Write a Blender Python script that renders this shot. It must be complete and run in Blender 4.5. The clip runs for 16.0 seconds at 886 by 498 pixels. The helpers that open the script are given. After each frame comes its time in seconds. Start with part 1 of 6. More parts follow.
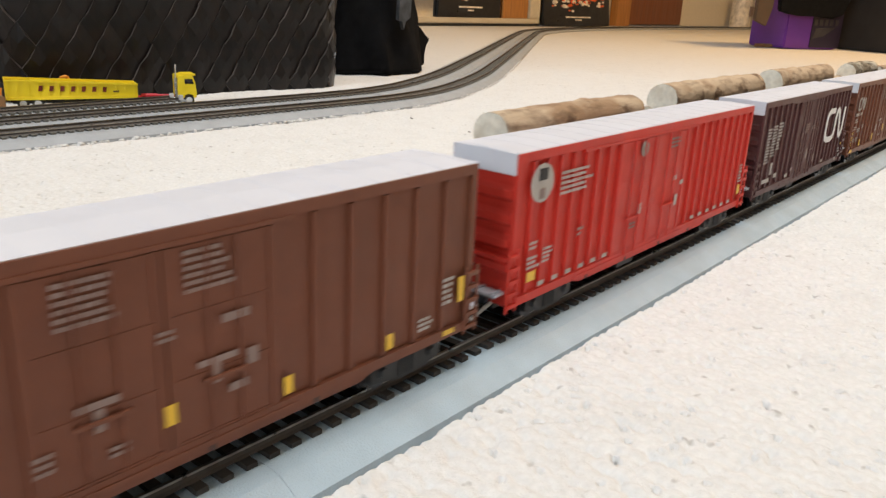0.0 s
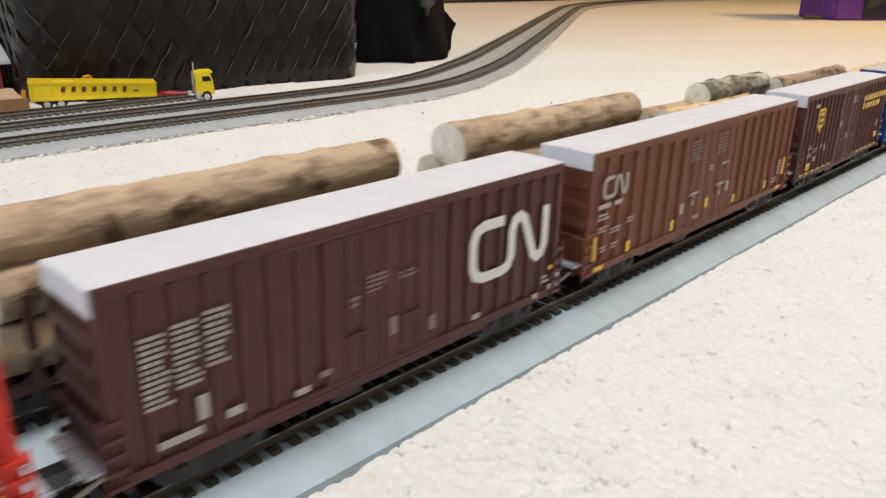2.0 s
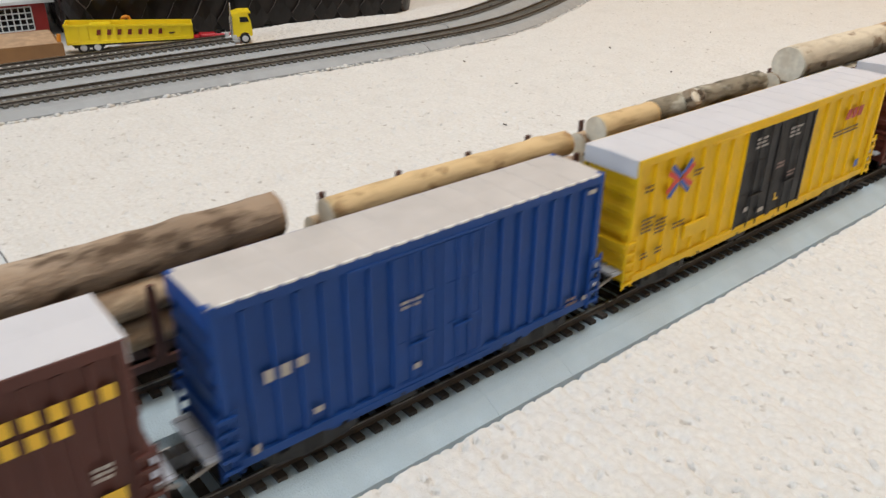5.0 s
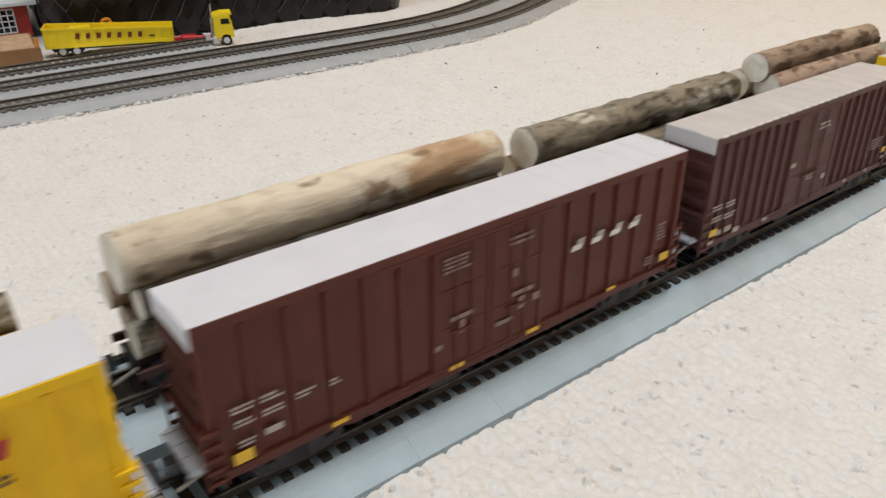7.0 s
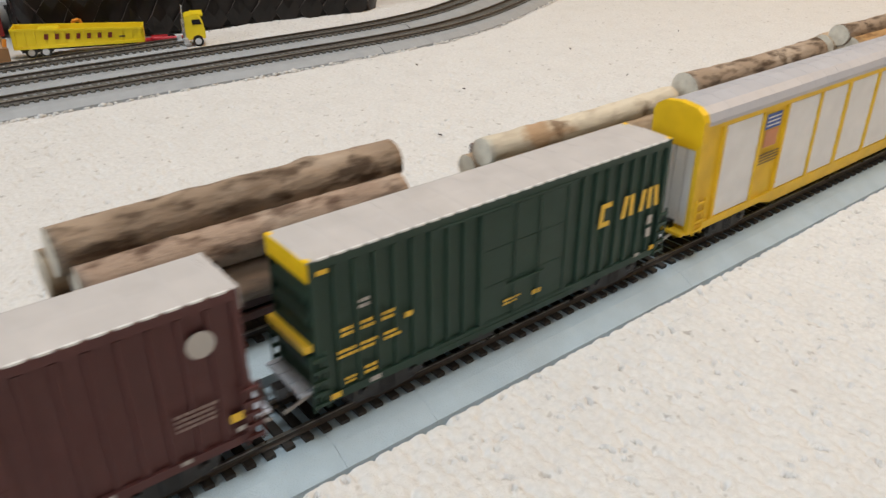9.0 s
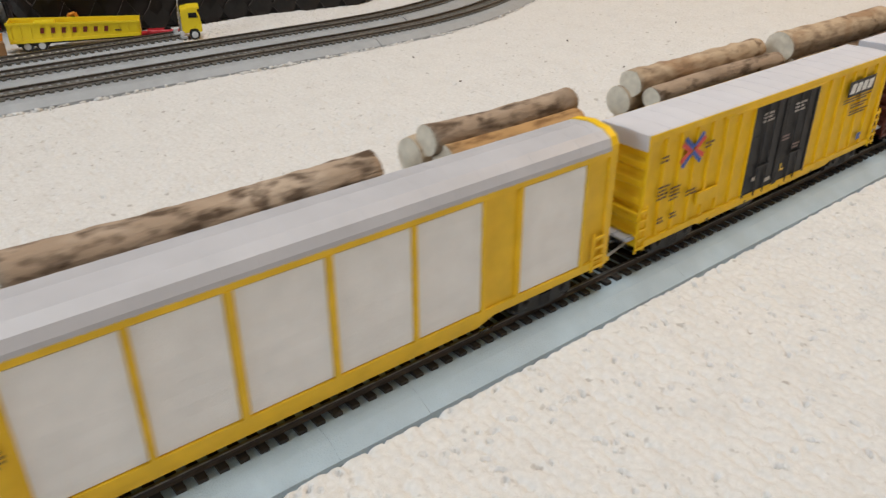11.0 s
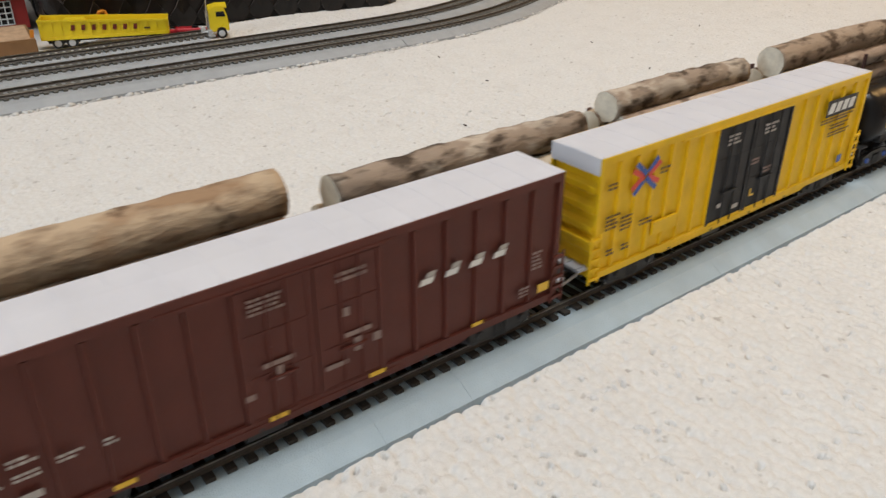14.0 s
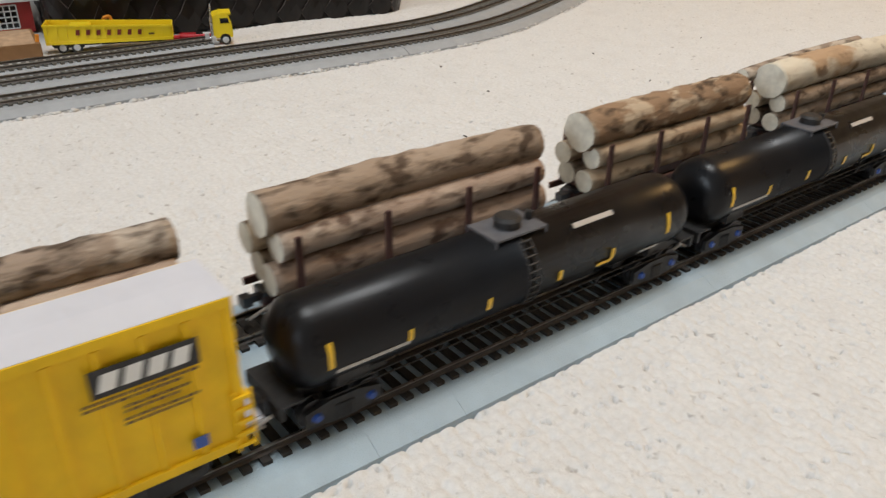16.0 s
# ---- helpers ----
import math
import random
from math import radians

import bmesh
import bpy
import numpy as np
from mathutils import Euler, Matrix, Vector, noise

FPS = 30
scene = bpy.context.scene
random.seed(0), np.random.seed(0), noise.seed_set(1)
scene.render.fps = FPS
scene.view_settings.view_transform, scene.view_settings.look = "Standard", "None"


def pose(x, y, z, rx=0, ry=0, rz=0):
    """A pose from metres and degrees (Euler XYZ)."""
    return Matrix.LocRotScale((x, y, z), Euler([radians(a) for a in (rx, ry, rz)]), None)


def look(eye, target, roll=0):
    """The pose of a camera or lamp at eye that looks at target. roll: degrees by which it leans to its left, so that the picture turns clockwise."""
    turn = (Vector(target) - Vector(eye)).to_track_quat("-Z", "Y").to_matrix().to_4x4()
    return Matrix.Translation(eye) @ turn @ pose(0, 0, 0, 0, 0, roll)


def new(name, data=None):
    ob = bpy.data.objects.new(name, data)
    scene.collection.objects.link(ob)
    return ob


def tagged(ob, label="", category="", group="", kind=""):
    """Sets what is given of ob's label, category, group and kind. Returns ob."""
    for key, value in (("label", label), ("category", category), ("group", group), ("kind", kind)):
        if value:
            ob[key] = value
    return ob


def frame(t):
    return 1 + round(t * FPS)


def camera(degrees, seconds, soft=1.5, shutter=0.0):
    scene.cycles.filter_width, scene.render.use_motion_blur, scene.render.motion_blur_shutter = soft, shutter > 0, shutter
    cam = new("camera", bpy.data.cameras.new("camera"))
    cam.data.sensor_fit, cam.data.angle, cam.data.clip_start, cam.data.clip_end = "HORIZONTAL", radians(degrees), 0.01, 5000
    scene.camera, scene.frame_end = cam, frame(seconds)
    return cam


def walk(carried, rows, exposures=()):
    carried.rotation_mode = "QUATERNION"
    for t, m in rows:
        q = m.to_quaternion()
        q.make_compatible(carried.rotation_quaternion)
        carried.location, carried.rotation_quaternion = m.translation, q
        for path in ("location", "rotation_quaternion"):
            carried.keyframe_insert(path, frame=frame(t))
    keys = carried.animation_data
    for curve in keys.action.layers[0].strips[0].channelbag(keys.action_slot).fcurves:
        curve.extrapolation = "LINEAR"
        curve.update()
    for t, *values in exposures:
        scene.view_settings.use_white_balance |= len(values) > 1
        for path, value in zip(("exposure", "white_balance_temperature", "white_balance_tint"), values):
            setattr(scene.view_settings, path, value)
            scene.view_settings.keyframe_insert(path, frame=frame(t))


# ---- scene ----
cam = camera(59.5, 16.0, soft=1.4, shutter=0.35)
PATH = [
    (0, (-0.264, -0.151, 0.116), (1.206, 1.056, -0.502), 2.7),
    (0.5, (-0.263, -0.152, 0.116), (1.202, 1.064, -0.494), 2.8),
    (1, (-0.264, -0.156, 0.123), (1.184, 1.079, -0.494), 2.6),
    (1.5, (-0.256, -0.165, 0.131), (1.16, 1.092, -0.512), 2.2),
    (2, (-0.239, -0.177, 0.138), (1.132, 1.108, -0.548), 1.4),
    (2.5, (-0.214, -0.192, 0.147), (1.112, 1.114, -0.585), 0.9),
    (3, (-0.182, -0.194, 0.143), (1.051, 1.163, -0.656), 0.1),
    (5.5, (-0.157, -0.175, 0.176), (0.966, 1.208, -0.733), 0.4),
    (6, (-0.142, -0.177, 0.179), (0.961, 1.224, -0.726), -0.1),
    (6.5, (-0.137, -0.181, 0.178), (0.959, 1.216, -0.743), -0.1),
    (7, (-0.131, -0.183, 0.178), (0.964, 1.208, -0.752), -0.1),
    (7.5, (-0.127, -0.186, 0.177), (0.969, 1.203, -0.755), -0.0),
    (8, (-0.122, -0.189, 0.179), (0.976, 1.194, -0.76), -0.1),
    (8.5, (-0.118, -0.19, 0.184), (0.983, 1.193, -0.752), -0.2),
    (9, (-0.112, -0.194, 0.178), (0.993, 1.19, -0.752), -0.0),
    (9.5, (-0.109, -0.195, 0.178), (1.0, 1.182, -0.756), -0.0),
    (10, (-0.109, -0.196, 0.179), (0.997, 1.178, -0.765), -0.0),
    (12.5, (-0.114, -0.196, 0.178), (0.978, 1.186, -0.769), -0.3),
    (13, (-0.116, -0.193, 0.179), (0.975, 1.197, -0.758), -0.1),
    (13.5, (-0.12, -0.192, 0.181), (0.965, 1.204, -0.752), -0.3),
    (14, (-0.123, -0.193, 0.175), (0.959, 1.205, -0.76), 0.1),
    (14.5, (-0.133, -0.195, 0.173), (0.954, 1.201, -0.76), 0.7),
    (15, (-0.125, -0.194, 0.17), (0.956, 1.205, -0.764), 0.5),
    (15.5, (-0.123, -0.194, 0.177), (0.956, 1.202, -0.766), 0.5),
    (16, (-0.122, -0.195, 0.18), (0.96, 1.21, -0.746), 0.8),
]
walk(cam, [(t, look(e, g, r)) for t, e, g, r in PATH], [(0.0, 0.16), (3.0, 0.10), (5.5, -0.10), (10.0, -0.16), (12.5, -0.31), (14.5, -0.20), (16.0, -0.20)])

# ---- world and light ----
world = bpy.data.worlds.new("world")
scene.world = world
world.use_nodes = True
world.node_tree.nodes["Background"].inputs[0].default_value = (1.0, 0.93, 0.84, 1)
world.node_tree.nodes["Background"].inputs[1].default_value = 0.14


def area_lamp(name, x, y, z, sx, sy, power, color, turn=(0, 0, 0), spread=180):
    d = bpy.data.lights.new(name, "AREA")
    d.shape, d.size, d.size_y, d.energy, d.color = "RECTANGLE", sx, sy, power, color
    d.spread = radians(spread)
    ob = new(name, d)
    ob.matrix_world = pose(x, y, z, *turn)
    return ob


area_lamp("ceiling_lamp_near", 0.32, 0.02, 2.36, 0.9, 0.6, 18.4, (0.955, 0.985, 1.0), spread=125)
area_lamp("ceiling_lamp_far", 2.9, -0.25, 2.36, 0.9, 0.5, 57, (1.0, 0.60, 0.23))
# sky light in the opening of the west window
area_lamp("window_light", -3.58, -0.40, 1.45, 1.3, 1.5, 66, (0.78, 0.89, 1.0), (0, -90, 0))


# ---- materials ----
def mat(name, color, rough=0.5, metal=0.0, var=0.12, scale=60.0, bump=0.0, bump_scale=300.0, stain=None, stain_scale=12.0, stain_amount=0.25, spec=0.5, per_object=0.0, stretch=None, fleck=None):
    m = bpy.data.materials.new(name)
    m.use_nodes = True
    nt = m.node_tree
    b = nt.nodes["Principled BSDF"]
    b.inputs["Roughness"].default_value = rough
    b.inputs["Metallic"].default_value = metal
    b.inputs["Specular IOR Level"].default_value = spec
    tc = nt.nodes.new("ShaderNodeTexCoord")
    src = tc.outputs["Object"]
    if stretch:
        mp = nt.nodes.new("ShaderNodeMapping")
        mp.inputs["Scale"].default_value = stretch
        nt.links.new(src, mp.inputs[0])
        src = mp.outputs[0]

    def noise_tex(s, detail=4.0):
        n = nt.nodes.new("ShaderNodeTexNoise")
        n.inputs["Scale"].default_value, n.inputs["Detail"].default_value = s, detail
        nt.links.new(src, n.inputs["Vector"])
        return n.outputs["Fac"]

    def ramp(fac, a, c, e0, e1):
        r = nt.nodes.new("ShaderNodeMapRange")
        r.inputs["From Min"].default_value, r.inputs["From Max"].default_value = a, c
        r.inputs["To Min"].default_value, r.inputs["To Max"].default_value = e0, e1
        nt.links.new(fac, r.inputs[0])
        return r.outputs[0]

    hsv = nt.nodes.new("ShaderNodeHueSaturation")
    hsv.inputs["Color"].default_value = (*color, 1)
    value = ramp(noise_tex(scale), 0.3, 0.7, 1 - var, 1 + var)
    if per_object:
        oi = nt.nodes.new("ShaderNodeObjectInfo")
        mul = nt.nodes.new("ShaderNodeMath")
        mul.operation = "MULTIPLY"
        nt.links.new(value, mul.inputs[0])
        nt.links.new(ramp(oi.outputs["Random"], 0, 1, 1 - per_object, 1 + per_object), mul.inputs[1])
        value = mul.outputs[0]
    nt.links.new(value, hsv.inputs["Value"])
    col = hsv.outputs[0]
    if stain:
        mx = nt.nodes.new("ShaderNodeMix")
        mx.data_type = "RGBA"
        mx.inputs[7].default_value = (*stain, 1)
        nt.links.new(col, mx.inputs[6])
        nt.links.new(ramp(noise_tex(stain_scale, 6.0), 0.48, 0.72, 0.0, stain_amount), mx.inputs[0])
        col = mx.outputs[2]
    if fleck:
        tint, fleck_scale, lo, hi, most = fleck
        mx = nt.nodes.new("ShaderNodeMix")
        mx.data_type = "RGBA"
        mx.inputs[7].default_value = (*tint, 1)
        nt.links.new(col, mx.inputs[6])
        nt.links.new(ramp(noise_tex(fleck_scale, 2.0), lo, hi, 0.0, most), mx.inputs[0])
        col = mx.outputs[2]
    nt.links.new(col, b.inputs["Base Color"])
    nt.links.new(ramp(noise_tex(scale * 0.7), 0.3, 0.7, max(0.02, rough - 0.08), min(1, rough + 0.08)), b.inputs["Roughness"])
    if bump:
        bp = nt.nodes.new("ShaderNodeBump")
        bp.inputs["Strength"].default_value, bp.inputs["Distance"].default_value = bump, 0.0006
        nt.links.new(noise_tex(bump_scale), bp.inputs["Height"])
        nt.links.new(bp.outputs[0], b.inputs["Normal"])
    return m


# dark flecks in the colour stand in for shade in the pile's pits
M_CARPET = mat("berber_carpet", (0.655, 0.645, 0.63), 0.95, var=0.06, scale=420, bump=0.6, bump_scale=1100, stain=(0.53, 0.51, 0.49), stain_scale=40, stain_amount=0.25, spec=0.06, fleck=((0.30, 0.275, 0.25), 150, 0.66, 0.75, 0.6))
# one grey roadbed in two copies; the near copy's blue stands for window light
M_ROADBED_BLUELIT = mat("grey_roadbed_bluelit", (0.33, 0.425, 0.495), 0.5, var=0.06, scale=90, bump=0.5, bump_scale=1500, stain=(0.25, 0.28, 0.30), stain_scale=20)
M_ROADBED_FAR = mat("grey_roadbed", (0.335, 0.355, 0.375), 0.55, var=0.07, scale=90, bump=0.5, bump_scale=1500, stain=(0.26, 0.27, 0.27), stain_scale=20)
M_BALLAST_FAR = mat("olive_grey_bed", (0.25, 0.245, 0.225), 0.75, var=0.3, scale=400, bump=0.8, bump_scale=1200)
# far ties: a paler, olive-grey copy of the tie plastic
M_TIE_FAR = mat("olive_grey_tie_plastic", (0.120, 0.115, 0.100), 0.6, var=0.25, scale=300, per_object=0.2)
M_TIE = mat("dark_tie_plastic", (0.026, 0.021, 0.017), 0.7, var=0.25, scale=300, per_object=0.25)
M_BALLAST = mat("dark_ballast", (0.055, 0.046, 0.038), 0.85, var=0.35, scale=400, bump=0.8, bump_scale=1200)
M_RAIL = mat("nickel_rail", (0.36, 0.33, 0.29), 0.33, metal=1.0, var=0.15, scale=200)
M_RAIL_SIDE = mat("browned_rail_side", (0.05, 0.04, 0.033), 0.6, var=0.2, scale=200)
M_BLACK = mat("black_truck_plastic", (0.016, 0.015, 0.015), 0.55, var=0.3, scale=300)
M_WHEEL = mat("blackened_wheel_metal", (0.08, 0.08, 0.085), 0.35, metal=0.9, var=0.2, scale=300)
# pale blue puts the window's glare into the end platforms' colour
M_PLATFORM = mat("pale_grating_glare", (0.50, 0.52, 0.58), 0.4, metal=0.0, var=0.1, scale=150)
M_BLUE_CAP = mat("blue_bearing_cap", (0.02, 0.07, 0.32), 0.4)
M_ROOF = mat("pale_galvanised_roof", (0.60, 0.605, 0.655), 0.5, metal=0.0, var=0.05, scale=60, stain=(0.5, 0.5, 0.5), stain_scale=30)
M_ROOF_TAN = mat("weathered_grey_roof", (0.52, 0.495, 0.485), 0.5, metal=0.0, var=0.08, scale=60, stain=(0.46, 0.43, 0.40), stain_scale=25, stain_amount=0.4)
M_WHITE = mat("white_lettering", (0.74, 0.74, 0.72), 0.5, var=0.06)
M_CREAM = mat("cream_lettering", (0.42, 0.39, 0.36), 0.5, var=0.08)
M_FADED = mat("faded_lettering", (0.25, 0.175, 0.155), 0.55, var=0.12)
M_YMARK = mat("yellow_reflector", (0.80, 0.50, 0.03), 0.4, var=0.06)
M_INK = mat("dark_lettering", (0.10, 0.06, 0.02), 0.5, var=0.1)
M_REDINK = mat("red_lettering", (0.40, 0.03, 0.02), 0.5, var=0.1)
M_LOGO_RED = mat("logo_red", (0.62, 0.06, 0.03), 0.45)
M_LOGO_BLUE = mat("logo_blue", (0.03, 0.09, 0.36), 0.45)


def paint(name, color, rough=0.46):
    color = tuple(c * 0.93 for c in color)
    dark = tuple(c * 0.6 for c in color)
    return mat(name, color, rough, var=0.07, scale=120, bump=0.12, bump_scale=900, stain=dark, stain_scale=35, stain_amount=0.35, spec=0.26)


P_RED = paint("bright_red_paint", (0.62, 0.045, 0.030))
P_MAROON = paint("dark_maroon_paint", (0.105, 0.040, 0.038))
P_BROWN2 = paint("light_brown_paint", (0.19, 0.067, 0.037))
P_UMBER = paint("dark_umber_paint", (0.115, 0.045, 0.038))
P_BLUE = paint("royal_blue_paint", (0.011, 0.066, 0.285))
P_YELLOW = paint("chrome_yellow_paint", (0.90, 0.565, 0.014))
P_OXBLOOD = paint("oxblood_paint", (0.115, 0.030, 0.021))
P_GREEN = paint("dark_green_paint", (0.026, 0.056, 0.040))
P_BLACKDOOR = paint("black_door_paint", (0.012, 0.0125, 0.015))
P_TANK = mat("satin_black_tank_paint", (0.0065, 0.0065, 0.0078), 0.31, var=0.12, scale=90, bump=0.1, bump_scale=900, stain=(0.012, 0.0105, 0.010), stain_scale=25, stain_amount=0.5, spec=0.22)
P_RACKYELLOW = paint("rack_yellow_paint", (0.86, 0.545, 0.03))
P_RACKPANEL = mat("ivory_rack_panel", (0.80, 0.80, 0.80), 0.5, var=0.05, scale=80, bump=0.4, bump_scale=1500)
P_RACKROOF = mat("silver_rack_roof", (0.46, 0.46, 0.49), 0.5, metal=0.0, var=0.06, scale=60)


# ---- mesh helpers ----
def box(bm, x0, x1, y0, y1, z0, z1):
    v = [bm.verts.new((x, y, z)) for z in (z0, z1) for y in (y0, y1) for x in (x0, x1)]
    for f in ((0, 2, 3, 1), (4, 5, 7, 6), (0, 1, 5, 4), (2, 6, 7, 3), (0, 4, 6, 2), (1, 3, 7, 5)):
        bm.faces.new([v[i] for i in f])
    return v


def tube(bm, p, q, r0, r1=None, seg=12, caps=True):
    r1 = r0 if r1 is None else r1
    p, q = Vector(p), Vector(q)
    turn = (q - p).to_track_quat("Z", "Y").to_matrix()
    rings = []
    for c, r in ((p, r0), (q, r1)):
        rings.append([bm.verts.new(c + turn @ Vector((r * math.cos(a), r * math.sin(a), 0))) for a in (2 * math.pi * i / seg for i in range(seg))])
    for i in range(seg):
        bm.faces.new((rings[0][i], rings[0][(i + 1) % seg], rings[1][(i + 1) % seg], rings[1][i]))
    if caps:
        bm.faces.new(rings[0][::-1])
        bm.faces.new(rings[1])


def prism(bm, outline, y0, y1):
    """A closed outline of (x, z) pushed from y0 to y1."""
    a = [bm.verts.new((x, y0, z)) for x, z in outline]
    b = [bm.verts.new((x, y1, z)) for x, z in outline]
    n = len(outline)
    for i in range(n):
        bm.faces.new((a[i], a[(i + 1) % n], b[(i + 1) % n], b[i]))
    bm.faces.new(a[::-1])
    bm.faces.new(b)


def extrude_x(bm, outline, x0, x1):
    """A closed outline of (y, z) pushed from x0 to x1."""
    a = [bm.verts.new((x0, y, z)) for y, z in outline]
    b = [bm.verts.new((x1, y, z)) for y, z in outline]
    n = len(outline)
    for i in range(n):
        bm.faces.new((a[i], a[(i + 1) % n], b[(i + 1) % n], b[i]))
    bm.faces.new(a[::-1])
    bm.faces.new(b)


def part(name, bm, material, parent=None, label="", smooth=False, bevel=0.0, at=None):
    if bevel:
        bmesh.ops.bevel(bm, geom=bm.edges[:], offset=bevel, segments=2, affect="EDGES", clamp_overlap=True)
    bmesh.ops.recalc_face_normals(bm, faces=bm.faces[:])
    me = bpy.data.meshes.new(name)
    bm.to_mesh(me)
    bm.free()
    me.materials.append(material)
    if smooth:
        me.polygons.foreach_set("use_smooth", [True] * len(me.polygons))
    ob = new(name, me)
    ob.parent = parent
    if at is not None:
        ob.matrix_basis = at
    if label:
        tagged(ob, label)
    return ob


def thing(name, label, category, group="", kind="", at=None):
    ob = new(name)
    ob.empty_display_size = 0.02
    if at is not None:
        ob.matrix_basis = at
    return tagged(ob, label, category, group, kind)


def mesh_from(name, verts, faces, material, parent=None, smooth=False):
    me = bpy.data.meshes.new(name)
    me.from_pydata([tuple(v) for v in verts], [], faces)
    me.materials.append(material)
    if smooth:
        me.polygons.foreach_set("use_smooth", [True] * len(me.polygons))
    ob = new(name, me)
    ob.parent = parent
    return ob


# ---- travel of the two trains: metres gone by, every half second ----
GONE_FRONT = [-0.0015, 0.086, 0.168, 0.256, 0.341, 0.4265, 0.5115, 0.6022, 0.6919, 0.7836, 0.8753, 0.968, 1.058, 1.1491, 1.2391, 1.3291, 1.4182, 1.5062, 1.5925, 1.6787, 1.765, 1.8509, 1.9358, 2.0207, 2.1056, 2.1895, 2.2721, 2.3556, 2.4391, 2.5248, 2.6119, 2.7, 2.7868]
GONE_LOGS = [-0.001, 0.092, 0.187, 0.282, 0.379, 0.476, 0.571, 0.6679, 0.7648, 0.8607, 0.9566, 1.0535, 1.1475, 1.2415, 1.3345, 1.4275, 1.5175, 1.6065, 1.6958, 1.7852, 1.8735, 1.96, 2.0465, 2.132, 2.2155, 2.3, 2.3836, 2.4672, 2.5529, 2.6385, 2.7228, 2.8072, 2.8905]
TRAIN, LOG_TRAIN = [], []


def motions():
    for things, gone in ((TRAIN, GONE_FRONT), (LOG_TRAIN, GONE_LOGS)):
        for ob, m in things:
            walk(ob, [(i * 0.5, Matrix.Translation((-g, 0, 0)) @ m) for i, g in enumerate(gone)])


# ---- room ----
X0, X1, Y0, Y1, ZC = -3.6, 6.6, -2.2, 2.16, 2.4
M_WALL = mat("cream_wall_paint", (0.54, 0.50, 0.44), 0.8, var=0.04, scale=8, bump=0.2, bump_scale=300)
M_CEIL = mat("white_ceiling_paint", (0.78, 0.76, 0.72), 0.9, var=0.03, scale=8)
for name, a in (("wall_north", (X0 - .1, X1 + .1, Y1, Y1 + .1, 0, ZC)), ("wall_south", (X0 - .1, X1 + .1, Y0 - .1, Y0, 0, ZC)), ("wall_east", (X1, X1 + .1, Y0, Y1, 0, ZC)), ("wall_west", (X0 - .1, X0, Y0, -1.15, 0, ZC)), ("wall_west", (X0 - .1, X0, 0.35, Y1, 0, ZC)), ("wall_west", (X0 - .1, X0, -1.15, 0.35, 0, 0.80)), ("wall_west", (X0 - .1, X0, -1.15, 0.35, 2.10, ZC))):
    bm = bmesh.new()
    box(bm, *a)
    tagged(part(name, bm, M_WALL), "cream painted room wall", "wall", kind="structure")
bm = bmesh.new()
box(bm, X0 - .1, X1 + .1, Y0 - .1, Y1 + .1, ZC, ZC + .1)
tagged(part("ceiling", bm, M_CEIL), "plain white ceiling", "ceiling", kind="structure")


def west_window():
    w = thing("window_1", "white framed window letting in daylight", "window", kind="structure", at=pose(X0 - 0.06, 0, 0))
    for name, a in (("window_frame", (0, .04, -1.15, -1.10, .80, 2.10)), ("window_frame", (0, .04, .30, .35, .80, 2.10)), ("window_frame", (0, .04, -1.10, .30, 2.05, 2.10)), ("window_sill", (0, .10, -1.15, .35, .80, .84)), ("mullion", (0, .03, -.42, -.38, .84, 2.05))):
        bm = bmesh.new()
        box(bm, *a)
        part(name, bm, M_CEIL, w)


west_window()


# carpet: a sheet of looped pile, fine where it lies close
def carpet_height(x, y, rise, share):
    """Height of the looped pile: a dome over each loop of a jittered grid, some loops sunk."""
    pitch = 0.0050
    gx, gy = x / pitch, y / pitch
    best = np.full(x.shape, 9.0)
    tall = np.zeros(x.shape)
    slit = np.full(x.shape, 9.0)
    ix, iy = np.floor(gx).astype(np.int64), np.floor(gy).astype(np.int64)
    for dx in (-1, 0, 1):
        for dy in (-1, 0, 1):
            cx, cy = ix + dx, iy + dy
            h = (cx * 73856093) ^ (cy * 19349663)
            h = (h ^ (h >> 13)) * 1274126177
            r1 = ((h >> 3) & 1023) / 1023.0
            r2 = ((h >> 13) & 1023) / 1023.0
            r3 = ((h >> 23) & 1023) / 1023.0
            d = np.hypot((gx - cx - 0.2 - 0.6 * r1) * 1.0, gy - cy - 0.2 - 0.6 * r2)
            turn = 3.1416 * r1 + 1.5 * r2
            ux, uy = gx - cx - 0.2 - 0.6 * r1, gy - cy - 0.2 - 0.6 * r2
            along, over = ux * np.cos(turn) + uy * np.sin(turn), uy * np.cos(turn) - ux * np.sin(turn)
            slit = np.where(r3 < share, np.minimum(slit, np.hypot(along * (0.6 + r2), over * 2.1)), slit)
            near = d < best
            best = np.where(near, d, best)
            tall = np.where(near, r3, tall)
    dome = np.sqrt(np.clip(1 - (best / 0.75) ** 2, 0, 1))
    pit = np.clip(1.2 - slit / 0.29, 0, 1) * 0.0085
    return rise * dome - pit - 0.0005 * tall - 0.45 * rise + 0.0005 * np.sin(x * 37) * np.sin(y * 29)


